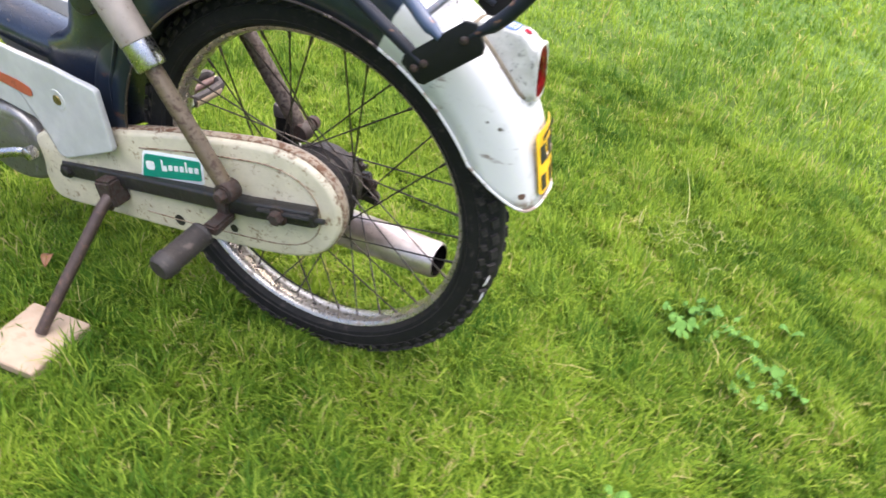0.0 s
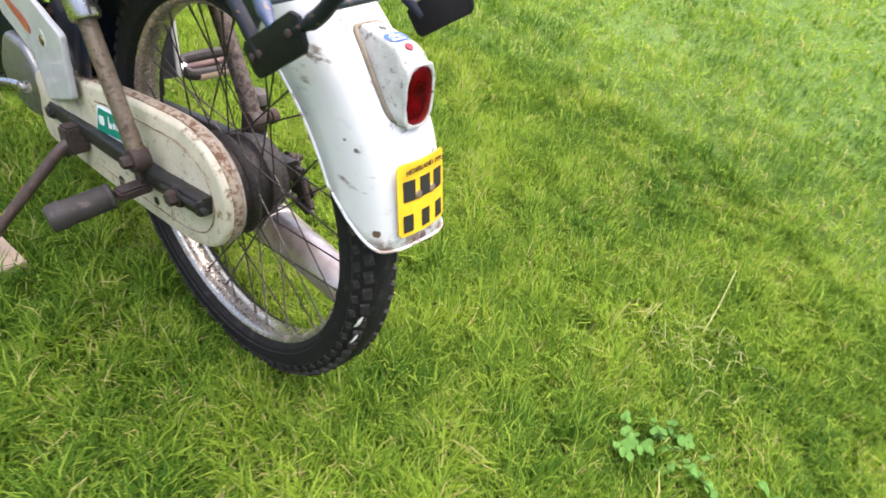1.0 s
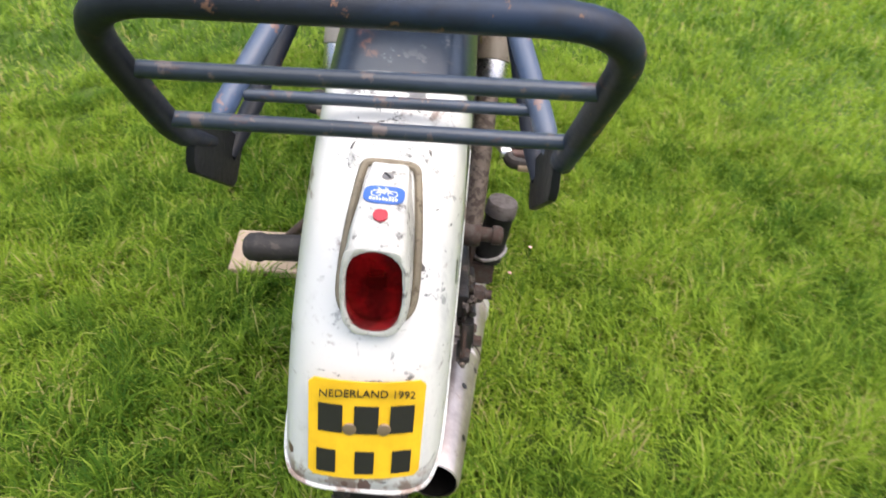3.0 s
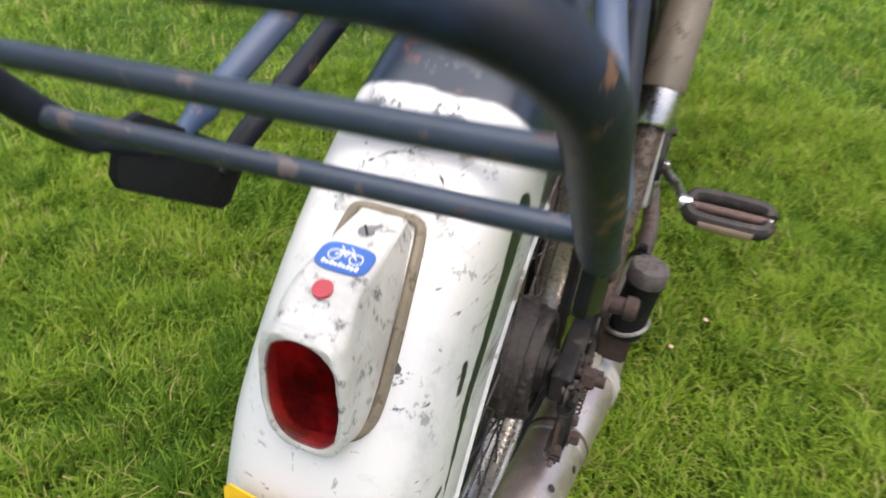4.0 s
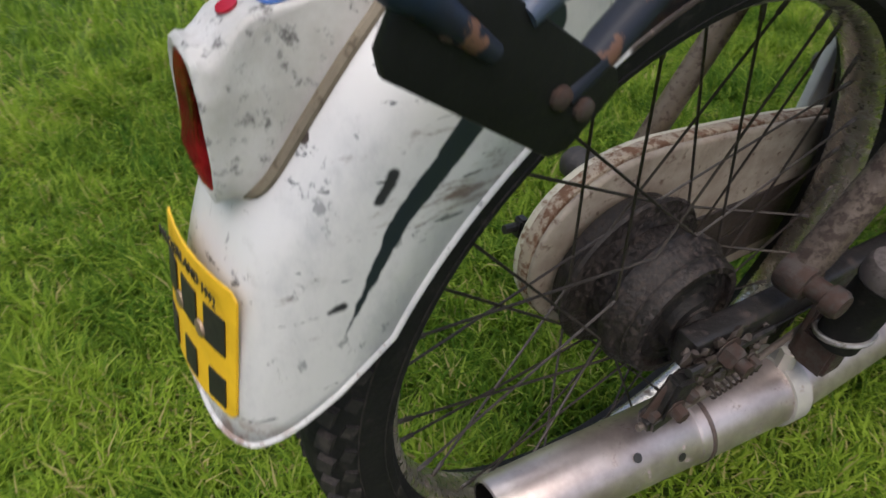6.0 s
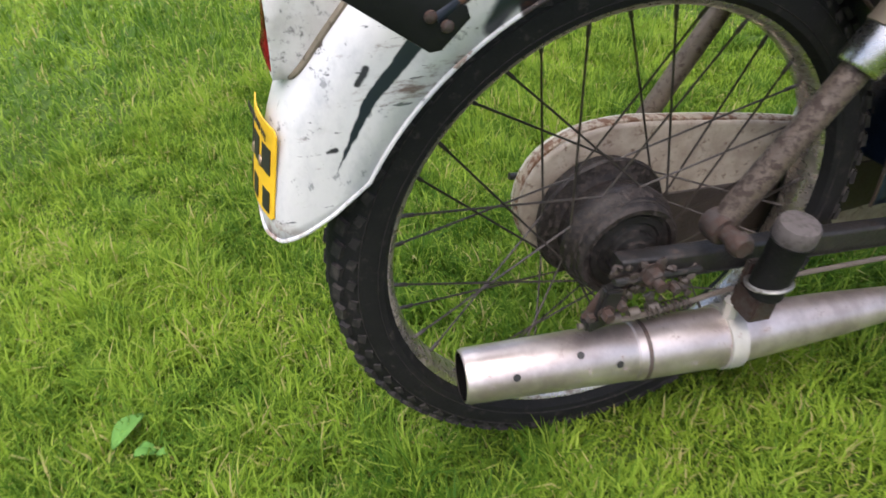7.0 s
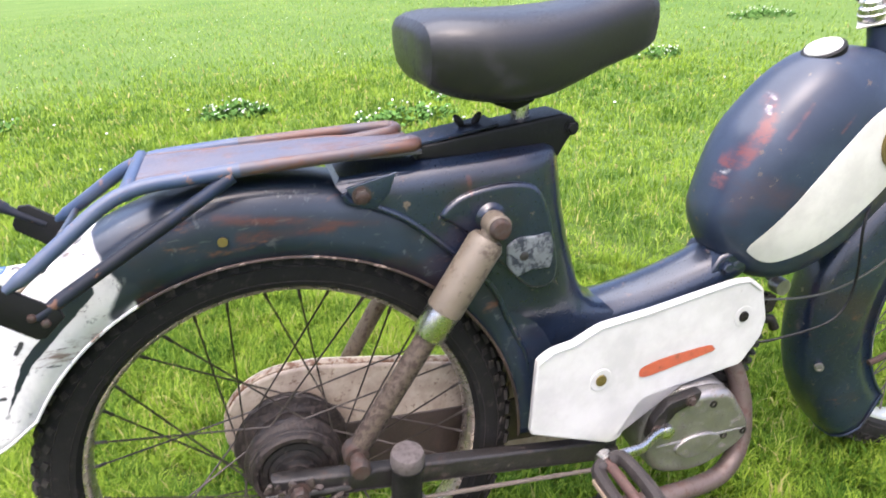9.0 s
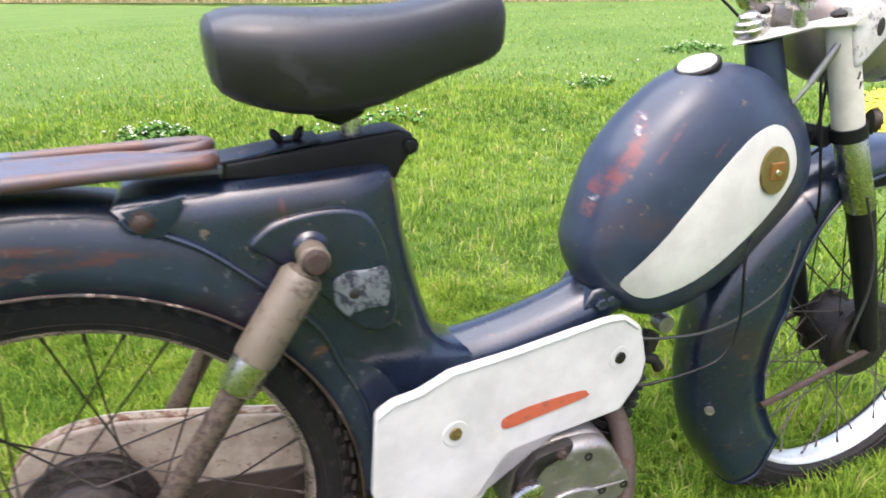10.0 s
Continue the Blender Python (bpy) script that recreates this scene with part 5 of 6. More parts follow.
rack = part("luggage_rack", slab([(-0.098, 0.700), (-0.098, 0.706), (0.10, 0.700), (0.20, 0.693), (0.20, 0.688), (0.10, 0.693)], -0.047, 0.053, 0.0015, 2), M["tray"], moped, "tubular luggage rack in faded grey blue paint")
for s in (-1, 1):
    back = bent([mirror(p, s) for p in ((-0.224, 0.110, 0.630), (-0.205, 0.106, 0.640), (-0.112, 0.072, 0.700), (0.004, 0.070, 0.702))], 0.035)
    fore = bent([mirror(p, s) for p in ((0.002, 0.070, 0.702), (0.150, 0.067, 0.701), (0.192, 0.064, 0.700), (0.194, 0.040, 0.699), (0.160, 0.038, 0.697), (0.120, 0.040, 0.694))], 0.014)
    part("side_tube", sweep(back, [0.0045, 0.0062] + [0.0078] * (len(back) - 2), 12), M["rackblue"], rack, "blue painted steel side tube")
    part("side_rail", sweep(fore, 0.0074, 12), M["rackworn"], rack, "rust stained steel side rail")
    part("strut", sweep([mirror(p, s) for p in ((-0.004, 0.072, 0.697), (-0.185, 0.105, 0.608), (-0.206, 0.109, 0.597))], [0.0072, 0.0072, 0.0048], 12), M["rack"], rack)
    pl = [(-0.272, 0.633), (-0.260, 0.654), (-0.248, 0.654), (-0.184, 0.601), (-0.182, 0.593), (-0.203, 0.575), (-0.211, 0.575), (-0.271, 0.625)]
    part("end_plate", slab([(x, z - 0.003 * s) for x, z in pl], s * 0.106 + 0.006, s * 0.112 + 0.006, 0.0015, 2), M["black"], rack, "black steel end plate")
    for x, z in ((-0.2090, 0.599), (-0.1985, 0.591), (-0.2505, 0.635)):
        part("plate_bolt", lathe([(0.0045, 0), (0.0042, 0.0016), (0.0025, 0.0028), (0, 0.003)], (x, s * 0.112 + 0.006, z - 0.003 * s), (0, s, 0), 14), M["rust"], rack, "dull steel bolt head")
U = Vector((-0.615, 0, 0.789))


def loop_at(y, s):
    """A place in the loop's slightly skewed plane: y across, s up along it."""
    k = min(1.6, max(0.0, s / 0.056))
    q = Vector((-0.2905 - 0.055 * y * (1 - k), 0, 0.6747 - (0.016 + 0.03 * k) * y)) + U * s
    return (q.x, y + 0.0045, q.z)


pts = [(-0.236, -0.106, 0.626), loop_at(-0.1095, -0.02), loop_at(-0.1110, 0.03), loop_at(-0.1110, 0.116), loop_at(0.1110, 0.116), loop_at(0.1110, 0.03), loop_at(0.1095, -0.02), (-0.236, 0.113, 0.624)]
loop = bent(pts, 0.042, 8)
part("rear_loop", sweep(loop, [0.0035 if k in (0, len(loop) - 1) else 0.0055 if k in (1, 2, len(loop) - 3, len(loop) - 2) else 0.0074 for k in range(len(loop))], 14), M["rack"], rack, "bent tube loop at the tail in chipped grey blue paint")
part("cross_bar", sweep([loop_at(-0.108, 0.0), loop_at(0.108, 0.0)], 0.0045, 12), M["rackbar"], rack)
part("cross_bar", sweep([loop_at(-0.108, 0.060), loop_at(0.108, 0.056)], 0.0043, 12), M["rackbar"], rack)
part("cross_bar", sweep([(-0.191, -0.096, 0.646), (-0.197, 0.102, 0.639)], 0.0042, 12), M["rackbar"], rack)
part("cross_bar", sweep([(-0.106, -0.069, 0.699), (-0.106, 0.075, 0.699)], 0.0082, 12), M["rackblue"], rack, "faded blue cross tube")
for s in (-1, 1):
    part("tray_edge", sweep([(-0.098, 0.003 + s * 0.048, 0.703), (0.10, 0.003 + s * 0.048, 0.697), (0.20, 0.003 + s * 0.034, 0.690)], 0.004, 8), M["rackworn"], rack)
bm = bmesh.new()
for s in (-1, 1):
    bmesh.ops.create_icosphere(bm, subdivisions=2, radius=1, matrix=pose(0.270 + s * 0.011, 0.0, 0.708, 0, s * 35, 0) @ Matrix.Diagonal((0.005, 0.0035, 0.010, 1)))
lathe([(0.006, 0), (0.006, 0.010), (0, 0.011)], (0.270, 0.0, 0.694), (0, 0, 1), 10, bm)
part("wing_nut", bm, M["black"], rack, "black wing nut")
bm = slab([(0.19, 0.690), (0.30, 0.702), (0.30, 0.705), (0.19, 0.694)], -0.025, 0.028, 0.0008, 1)
part("front_tongue", bm, M["rack"], rack)

# saddle
def saddle():
    st = [(0.202, 0.780, 0.816, 0.062), (0.206, 0.760, 0.831, 0.088), (0.235, 0.746, 0.836, 0.100), (0.27, 0.736, 0.834, 0.106), (0.31, 0.730, 0.830, 0.104), (0.36, 0.734, 0.829, 0.092),
          (0.405, 0.748, 0.830, 0.074), (0.445, 0.757, 0.837, 0.060), (0.480, 0.764, 0.841, 0.052), (0.500, 0.772, 0.836, 0.044), (0.508, 0.788, 0.824, 0.028)]
    secs = []
    for x, z0, z1, hw in st:
        ring = []
        for k in range(28):
            a = 2 * math.pi * k / 28
            c, sn = math.cos(a), math.sin(a)
            yy = hw * (1 if c > 0 else -1) * abs(c) ** 0.55
            zz = (z0 + z1) / 2 + (z1 - z0) / 2 * (1 if sn > 0 else -1) * abs(sn) ** (0.50 if sn > 0 else 0.45)
            yy *= 1.0 if sn > -0.2 else 0.92
            ring.append((x, 0.004 + yy, zz))
        secs.append(ring)
    return loft(secs)


sd = part("saddle", saddle(), M["saddle"], moped, "black vinyl saddle with a rounded nose")
sd.modifiers.new("smooth", "SUBSURF").levels = 1
sd.modifiers["smooth"].render_levels = 1
bm = slab([(0.285, 0.745), (0.298, 0.726), (0.322, 0.716), (0.345, 0.724), (0.365, 0.748)], -0.026, 0.034, 0.006, 3)
part("base", bm, M["black"], sd, "black saddle base")
part("seat_post", lathe([(0.0115, 0), (0.0115, 0.06)], (0.337, 0.002, 0.685), (0.02, 0, 1), 20), M["chrome"], moped, "short chrome seat post")

# rear suspension
for s in (-1, 1):
    off = 0.086 if s < 0 else 0.105
    lo, hi = (Vector((0.076, -0.080, 0.333)), Vector((0.270, -0.086, 0.604))) if s < 0 else (Vector((0.078, s * off, 0.322)), Vector((0.270, s * off, 0.607)))
    d = (hi - lo)
    at = lambda t: lo + d * t
    k0, k1, rl = (0.535, 0.645, 0.0138) if s < 0 else (0.545, 0.650, 0.0122)
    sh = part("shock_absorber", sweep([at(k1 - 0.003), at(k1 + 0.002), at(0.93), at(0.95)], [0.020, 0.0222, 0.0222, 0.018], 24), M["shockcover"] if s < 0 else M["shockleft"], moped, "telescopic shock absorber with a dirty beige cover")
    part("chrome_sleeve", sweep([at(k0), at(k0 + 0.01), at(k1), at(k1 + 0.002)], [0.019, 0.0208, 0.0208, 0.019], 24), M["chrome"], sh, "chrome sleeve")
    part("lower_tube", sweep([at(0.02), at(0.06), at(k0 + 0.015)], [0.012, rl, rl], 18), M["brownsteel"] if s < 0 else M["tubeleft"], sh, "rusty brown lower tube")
    bm = lathe([(0.0135, -0.012), (0.0155, -0.010), (0.0155, 0.010), (0.0135, 0.012)], hi, (0, s, 0), 22)
    sweep([at(0.94), at(0.98)], 0.012, 12, bm)
    part("upper_eye", bm, M["shockcover"], sh)
    bm = lathe([(0.013, 0), (0.013, 0.006), (0.010, 0.010), (0, 0.011)], hi + Vector((0, s * 0.010, 0)), (0, s, 0), 18)
    part("upper_nut", bm, M["rust"], sh, "rusty round nut")
    bm = lathe([(0.015, -0.012), (0.017, -0.008), (0.017, 0.008), (0.015, 0.012)], lo, (0, s, 0), 20)
    if s < 0:
        lathe([(0.0095, 0.010), (0.0095, 0.026), (0.0125, 0.027), (0.0125, 0.036), (0.010, 0.040), (0, 0.040)], lo, (0, -1, 0), 16, bm)
    else:
        bolt(lo + Vector((0, 0.012, 0)), (0, 1, 0), 0.009, 0.012, bm)
    part("lower_eye", bm, M["rust"], sh)
    mid = [(0.448, 0.213), (0.30, 0.243), (0.16, 0.271), (0.06, 0.288), (-0.052, 0.312) if s > 0 else (-0.030, 0.304)]
    hh = 0.0165 if s < 0 else 0.0140
    outl = [(x, z + hh) for x, z in mid] + [(x, z - hh) for x, z in mid[::-1]]
    arm = slab(outl, s * (0.072 if s > 0 else 0.060), s * (0.094 if s > 0 else 0.082), 0.005, 3, taper=lambda x, z: 1 - 0.16 * max(0, (x - 0.1) / 0.35))
    bolt((0.436, s * (0.080 if s > 0 else 0.070), 0.214), (0, s, 0), 0.010, 0.006, arm)
    if s > 0:
        sweep([(0.035, 0.097, 0.300), (-0.075, 0.097, 0.322)], 0.0042, 8, arm)
        block((-0.058, 0.096, 0.318), (0.010, 0.012, 0.020), (0, 12, 0), 0.002, arm)
    else:
        sweep([(0.060, -0.086, 0.287), (-0.040, -0.088, 0.303)], 0.0038, 8, arm)
        block((-0.043, -0.084, 0.272), (0.022, 0.014, 0.044), (0, 14, 0), 0.003, arm)
        block((-0.052, -0.082, 0.252), (0.030, 0.016, 0.018), (0, -10, 0), 0.003, arm)
    part("swing_arm", arm, M["arm"], moped, "rusty swing arm tube")
    br = bmesh.new()
    if s > 0:
        block((0.096, 0.110, 0.262), (0.024, 0.050, 0.016), (0, 0, 4), 0.003, br)
        block((0.100, 0.094, 0.282), (0.020, 0.010, 0.046), (0, 0, 0), 0.002, br)
        pk = part("foot_peg", lathe([(0.016, 0), (0.019, 0.003), (0.019, 0.006), (0.0175, 0.008), (0.0185, 0.010), (0.0185, 0.064), (0.0205, 0.067), (0.0205, 0.073), (0.0195, 0.075), (0.0195, 0.083), (0.016, 0.088)], (0.103, 0.136, 0.258), (0.11, 1, -0.18), 28), M["rubber"], moped, "dark ribbed rubber foot peg, folded down")
    else:
        block((0.124, -0.104, 0.236), (0.030, 0.034, 0.036), (0, 8, 0), 0.003, br)
        block((0.122, -0.088, 0.250), (0.018, 0.008, 0.060), (0, 8, 0), 0.002, br)
        pk = part("foot_peg", lathe([(0.019, 0), (0.019, 0.070), (0.0205, 0.072), (0.0215, 0.075)], (0.126, -0.111, 0.255), (0.08, -0.10, 1), 28), M["tyre"], moped, "black rubber foot peg, folded upright")
        part("end_cap", lathe([(0.0205, 0.075), (0.0212, 0.078), (0.0210, 0.089), (0.0190, 0.0935), (0.012, 0.0950), (0, 0.0945)], (0.126, -0.111, 0.255), (0.08, -0.10, 1), 28), M["pegcap"], pk, "dusty grey worn end of the peg")
        part("wire_clip", sweep([(0.127 + 0.0215 * math.cos(a), -0.112 + 0.0215 * math.sin(a), 0.267 - 0.006 * math.sin(a)) for a in (2 * math.pi * k / 20 for k in range(21))], 0.0026, 8), M["alloy"], pk, "bright wire clip")
    part("bracket", br, M["rust"], pk, "rusty peg bracket")

# chain case on the left
CASE = smooth_outline([(0.50, 0.258), (0.42, 0.292), (0.33, 0.320), (0.22, 0.351), (0.10, 0.378), (0.03, 0.390), (-0.025, 0.385), (-0.066, 0.360), (-0.084, 0.318), (-0.078, 0.274), (-0.048, 0.235), (0.01, 0.209), (0.12, 0.188), (0.25, 0.168), (0.38, 0.152), (0.48, 0.142), (0.502, 0.19)], 3)
case = part("chain_case", slab(CASE, 0.046, 0.074, 0.007, 4), M["cream"], moped, "cream chain case spotted with rust and dirt")
CASE2 = [(x * 1.0 + (x - 0.05) * 0.012, z + (z - 0.285) * 0.03) for x, z in CASE]
part("edge_band", slab(CASE2, 0.050, 0.064, 0.003, 2), M["caserim"], case, "rusted edge seam")
INNER = [(0.05 + (x - 0.05) * 0.78, 0.29 + (z - 0.29) * 0.74) for x, z in CASE if x < 0.36]
part("pressed_line", sweep([(x, 0.0745, z) for x, z in INNER], 0.0011, 6), M["caserim"], case)
for x, z, r in ((0.100, 0.226, 0.007), (0.208, 0.199, 0.010)):
    part("hole", lathe([(r, 0), (r, 0.0006), (0, 0.0006)], (x, 0.0743, z), (0, 1, 0), 18), M["ink"], case, "dark open hole")
part("sticker", slab(cornered([(0.271, 0.261), (0.260, 0.3065), (0.1505, 0.3285), (0.1515, 0.2925)], 0.006), 0.0735, 0.0755, 0.001, 1), M["green"], case, "green sticker with a white border and white marks")
part("sticker_border", slab(cornered([(0.2755, 0.2555), (0.263, 0.3110), (0.1465, 0.3345), (0.1475, 0.2875)], 0.008), 0.0735, 0.0748, 0.001, 1), M["stickwhite"], case)
for x, w, h, lift in ((0.250, 0.017, 0.016, 0.001), (0.226, 0.0035, 0.020, 0.003), (0.221, 0.007, 0.010, -0.002), (0.210, 0.008, 0.010, 0), (0.199, 0.008, 0.010, 0), (0.188, 0.008, 0.010, 0), (0.179, 0.0035, 0.019, 0.004), (0.171, 0.008, 0.010, 0), (0.160, 0.008, 0.010, 0)):
    zc = 0.2835 + (0.265 - x) * 0.245 + lift
    part("sticker_mark", slab(cornered([(x - w / 2, zc - h / 2 + 0.12 * w), (x + w / 2, zc - h / 2 - 0.12 * w), (x + w / 2, zc + h / 2 - 0.12 * w), (x - w / 2, zc + h / 2 + 0.12 * w)], 0.3 * min(w, h), 3), 0.0750, 0.0760, 0.0002, 1), M["stickwhite"], case)

INSIDE = smooth_outline([(0.48, 0.19), (0.47, 0.243), (0.30, 0.264), (0.16, 0.279), (0.06, 0.290), (-0.03, 0.294), (-0.060, 0.275), (-0.052, 0.250), (-0.02, 0.226), (0.04, 0.210), (0.14, 0.197), (0.26, 0.188), (0.40, 0.176)], 3)
BACK = [(0.05 + (x - 0.05) * 1.003, 0.285 + (z - 0.285) * 1.006) for x, z in CASE]
part("inner_face", slab(BACK, 0.0430, 0.0515, 0.004, 3), M["caseinner"], case, "dirty beige inner face of the case")
# Dark sheet for the greasy lower half and the shadow lying behind the hub.
part("grimy_shaded_inside", slab(INSIDE, 0.0415, 0.047, 0.0015, 1), M["grimebrown"], case, "dark brown lower inside of the case, greasy and with shade painted in")

# side stand
bm = sweep(bent([(0.318, 0.075, 0.232), (0.322, 0.112, 0.215), (0.340, 0.205, 0.105), (0.353, 0.262, 0.032)], 0.02), 0.0095, 14)
stand = part("side_stand", bm, M["standrust"], moped, "rusty bent tube side stand, folded out onto the board")
part("pivot", block((0.326, 0.090, 0.222), (0.034, 0.036, 0.046), (0, 12, 0), 0.004, bolt((0.324, 0.106, 0.206), (0, 1, 0), 0.010, 0.012)), M["rust"], stand, "rusty stand pivot with a bolt")

# exhaust
E0, E1, E2 = Vector((-0.193, -0.0585, 0.1945)), Vector((0.116, -0.0865, 0.167)), Vector((0.410, -0.100, 0.142))
at = lambda a, b, t: a + (b - a) * t
bm = sweep([E0, at(E0, E1, 0.004), at(E0, E1, 0.02), at(E0, E1, 0.60), at(E0, E1, 0.605), at(E0, E1, 0.61), at(E0, E1, 0.615), E1, at(E1, E2, 0.06), at(E1, E2, 0.5), at(E1, E2, 0.93), E2],
           [0.0270, 0.0288, 0.0302, 0.0332, 0.0324, 0.0324, 0.0340, 0.0348, 0.0330, 0.0265, 0.0165, 0.0155], 36, cap=False)
exhaust = part("exhaust", bm, M["exhaust"], moped, "scuffed chrome silencer with a tapered front cone")
bm = sweep([E0 + Vector((0.0005, 0, 0)), at(E0, E1, 0.25)], [0.0255, 0.0255], 28, cap=False)
lathe([(0.0255, 0), (0, 0)], at(E0, E1, 0.25), (E1 - E0).normalized(), 28, bm, close=False)
# The lining's colour carries the darkness of the opening as well as soot.
part("tail_opening", bm, M["soot"], exhaust, "sooty open tailpipe, its inner shade painted near black")
bm = sweep([at(E0, E1, 0.955), at(E0, E1, 0.957), at(E0, E1, 1.02), at(E0, E1, 1.022)], [0.036, 0.0375, 0.0375, 0.036], 32)
sweep([(0.112, -0.088, 0.196), (0.112, -0.088, 0.225)], 0.009, 8, bm)
part("clamp", bm, M["clamp"], exhaust, "pale band clamp")
bm = sweep([at(E1, E2, 0.94), at(E1, E2, 0.99)], 0.0185, 24)
block((0.408, -0.100, 0.162), (0.012, 0.014, 0.016), (0, 0, 0), 0.002, bm)
part("front_clip", bm, M["grime"], exhaust, "small dark pipe clip")
part("header_pipe", sweep(curve_through([(0.405, -0.100, 0.138), (0.52, -0.098, 0.130), (0.615, -0.085, 0.125), (0.660, -0.070, 0.160), (0.672, -0.055, 0.215), (0.668, -0.04, 0.265), (0.655, -0.03, 0.30)], 6), 0.0145, 16), M["pipe"], exhaust, "browned header pipe")
part("seam_ring", sweep([at(E0, E1, 0.642), at(E0, E1, 0.645), at(E0, E1, 0.655), at(E0, E1, 0.658)], [0.0342, 0.0352, 0.0352, 0.0342], 36, cap=False), M["pipe"], exhaust, "brown stained seam")
for t, a in ((0.165, 0.55), (0.53, 0.45), (0.40, 0.95)):
    c = at(E0, E1, t)
    n = Vector((0, -math.cos(a), math.sin(a)))
    part("hole", lathe([(0.0042, 0), (0, 0.0003)], c + n * (0.0318 + 0.0025 * t), n, 12), M["ink"], exhaust)

# engine
ENG = smooth_outline([(0.486, 0.221), (0.500, 0.266), (0.532, 0.290), (0.580, 0.292), (0.618, 0.284), (0.641, 0.252), (0.660, 0.208), (0.642, 0.178), (0.583, 0.154), (0.530, 0.158), (0.494, 0.178)], 4)
engine = part("engine", slab(ENG, -0.072, 0.075, 0.012, 4), M["alloy"], moped, "dull grey cast alloy moped engine")
bm = slab([(0.574 + (x - 0.574) * 0.985, 0.225 + (z - 0.225) * 0.985) for x, z in ENG], -0.090, -0.060, 0.012, 5, pad=0.004)
part("side_case", bm, M["alloy"], engine, "rounded alloy casing cover")
el = smooth_outline([(0.528, 0.205), (0.548, 0.222), (0.585, 0.222), (0.606, 0.208), (0.590, 0.190), (0.55, 0.186)], 4)
part("badge", slab(el, -0.0940, -0.086, 0.003, 3), M["alloy"], engine, "raised oval on the casing")
for x, z in ((0.589, 0.270), (0.612, 0.208), (0.540, 0.208), (0.646, 0.207)):
    part("case_screw", lathe([(0.006, 0), (0.006, 0.003), (0.003, 0.003), (0.003, 0.001), (0, 0.001)], (x, -0.0885, z), (0, -1, 0), 14), M["grime"], engine)
part("case_ridge", sweep([(0.498, -0.0890, 0.219), (0.540, -0.0895, 0.217), (0.600, -0.0895, 0.214), (0.648, -0.0885, 0.211)], 0.0026, 8), M["alloy"], engine, "raised rib across the casing")
# Mount plate kept dark to fill in the shaded cavity under the cover too.
mount = [(0.482, 0.236), (0.490, 0.270), (0.513, 0.294), (0.566, 0.302), (0.562, 0.286), (0.528, 0.277), (0.510, 0.256), (0.505, 0.238)]
part("engine_mount", slab(cornered(mount, 0.005), -0.078, -0.0945, 0.003, 2), M["grime"], engine, "dark greasy engine mount, also standing in for the cavity's shade")
for x, z in ((0.494, 0.254), (0.547, 0.291)):
    part("mount_bolt", bolt((x, -0.0942, z), (0, -1, 0), 0.0065, 0.006), M["rust"], engine, "rusty bolt head")
for k in range(7):
    u = k / 6
    fin = lathe([(0.030, -0.0012), (0.0405 - 0.003 * u, -0.0010), (0.041 - 0.003 * u, 0), (0.0405 - 0.003 * u, 0.0010), (0.030, 0.0012)], (0.664 + 0.032 * u, 0.002, 0.246 + 0.078 * u), (0.38, 0, 0.925), 28)
    part("cooling_fin", fin, M["grime"], engine)
part("cylinder", sweep([(0.655, 0.002, 0.225), (0.702, 0.002, 0.338)], 0.031, 20), M["grime"], engine)
bm = sweep([(0.705, -0.012, 0.352), (0.735, -0.020, 0.340), (0.742, -0.022, 0.325)], 0.008, 10)
block((0.725, -0.015, 0.37), (0.026, 0.022, 0.03), (0, 20, 0), 0.004, bm)
part("carburettor", bm, M["grime"], engine)

# cranks and pedals
for s in (-1, 1):
    f = -1 if s < 0 else 1
    c = Vector((0.492, s * 0.098, 0.238))
    e = Vector((0.580, 0.120, 0.228))
    way = [(0.508, -0.096, 0.250), (0.488, -0.102, 0.254), (0.455, -0.122, 0.256), (0.390, -0.139, 0.270)] if s < 0 else [c, c + Vector((0.018, 0.006, 0)), e + Vector((-0.03, 0, 0)), e]
    if s < 0:
        c, e = Vector(way[0]), Vector(way[3])
    bm = sweep(bent(way, 0.012), [0.0086] * 13 + [0.0086], 12, flat=0.7, up=(0, 1, 0))
    lathe([(0.010, -0.010), (0.011, -0.008), (0.011, 0.006), (0.006, 0.009)], c, (0, s, 0), 20, bm)
    lathe([(0.012, -0.008), (0.012, 0.008)], e, (0, s, 0), 16, bm)
    crank = part("crank", bm, M["chrome"], moped, "bent chrome pedal crank")
    ped = part("pedal", sweep([e, e + Vector((0, s * 0.112, 0))], 0.006, 10), M["chrome"], moped, "block pedal with worn rubber treads")
    tilt = -22 if s < 0 else -15
    u = Vector((math.cos(radians(tilt)), 0, -math.sin(radians(tilt))))
    w = Vector((u.z, 0, -u.x))
    for k in (-1, 1):
        bow = curve_through([e + u * d * k + Vector((0, s * yy, 0)) for yy, d in ((0.005, 0.005), (0.008, 0.014), (0.018, 0.0195), (0.057, 0.0215), (0.096, 0.0195), (0.106, 0.014), (0.109, 0.005))], 4)
        part("tread", sweep(bow, 0.0100, 10, flat=1.2, up=tuple(w)), M["rubber"], ped, "dusty dark rubber tread")
    part("core_tube", sweep([e + Vector((0, s * 0.004, 0)), e + Vector((0, s * 0.108, 0))], 0.0070, 12), M["pedalcore"], ped, "rusty pedal core")
    part("side_reflector", sweep([e - u * 0.0300 + Vector((0, s * 0.022, 0)), e - u * 0.0300 + Vector((0, s * 0.092, 0))], 0.0090, 8, flat=0.3, up=tuple(u)), M["board"], ped, "yellowed side reflector")

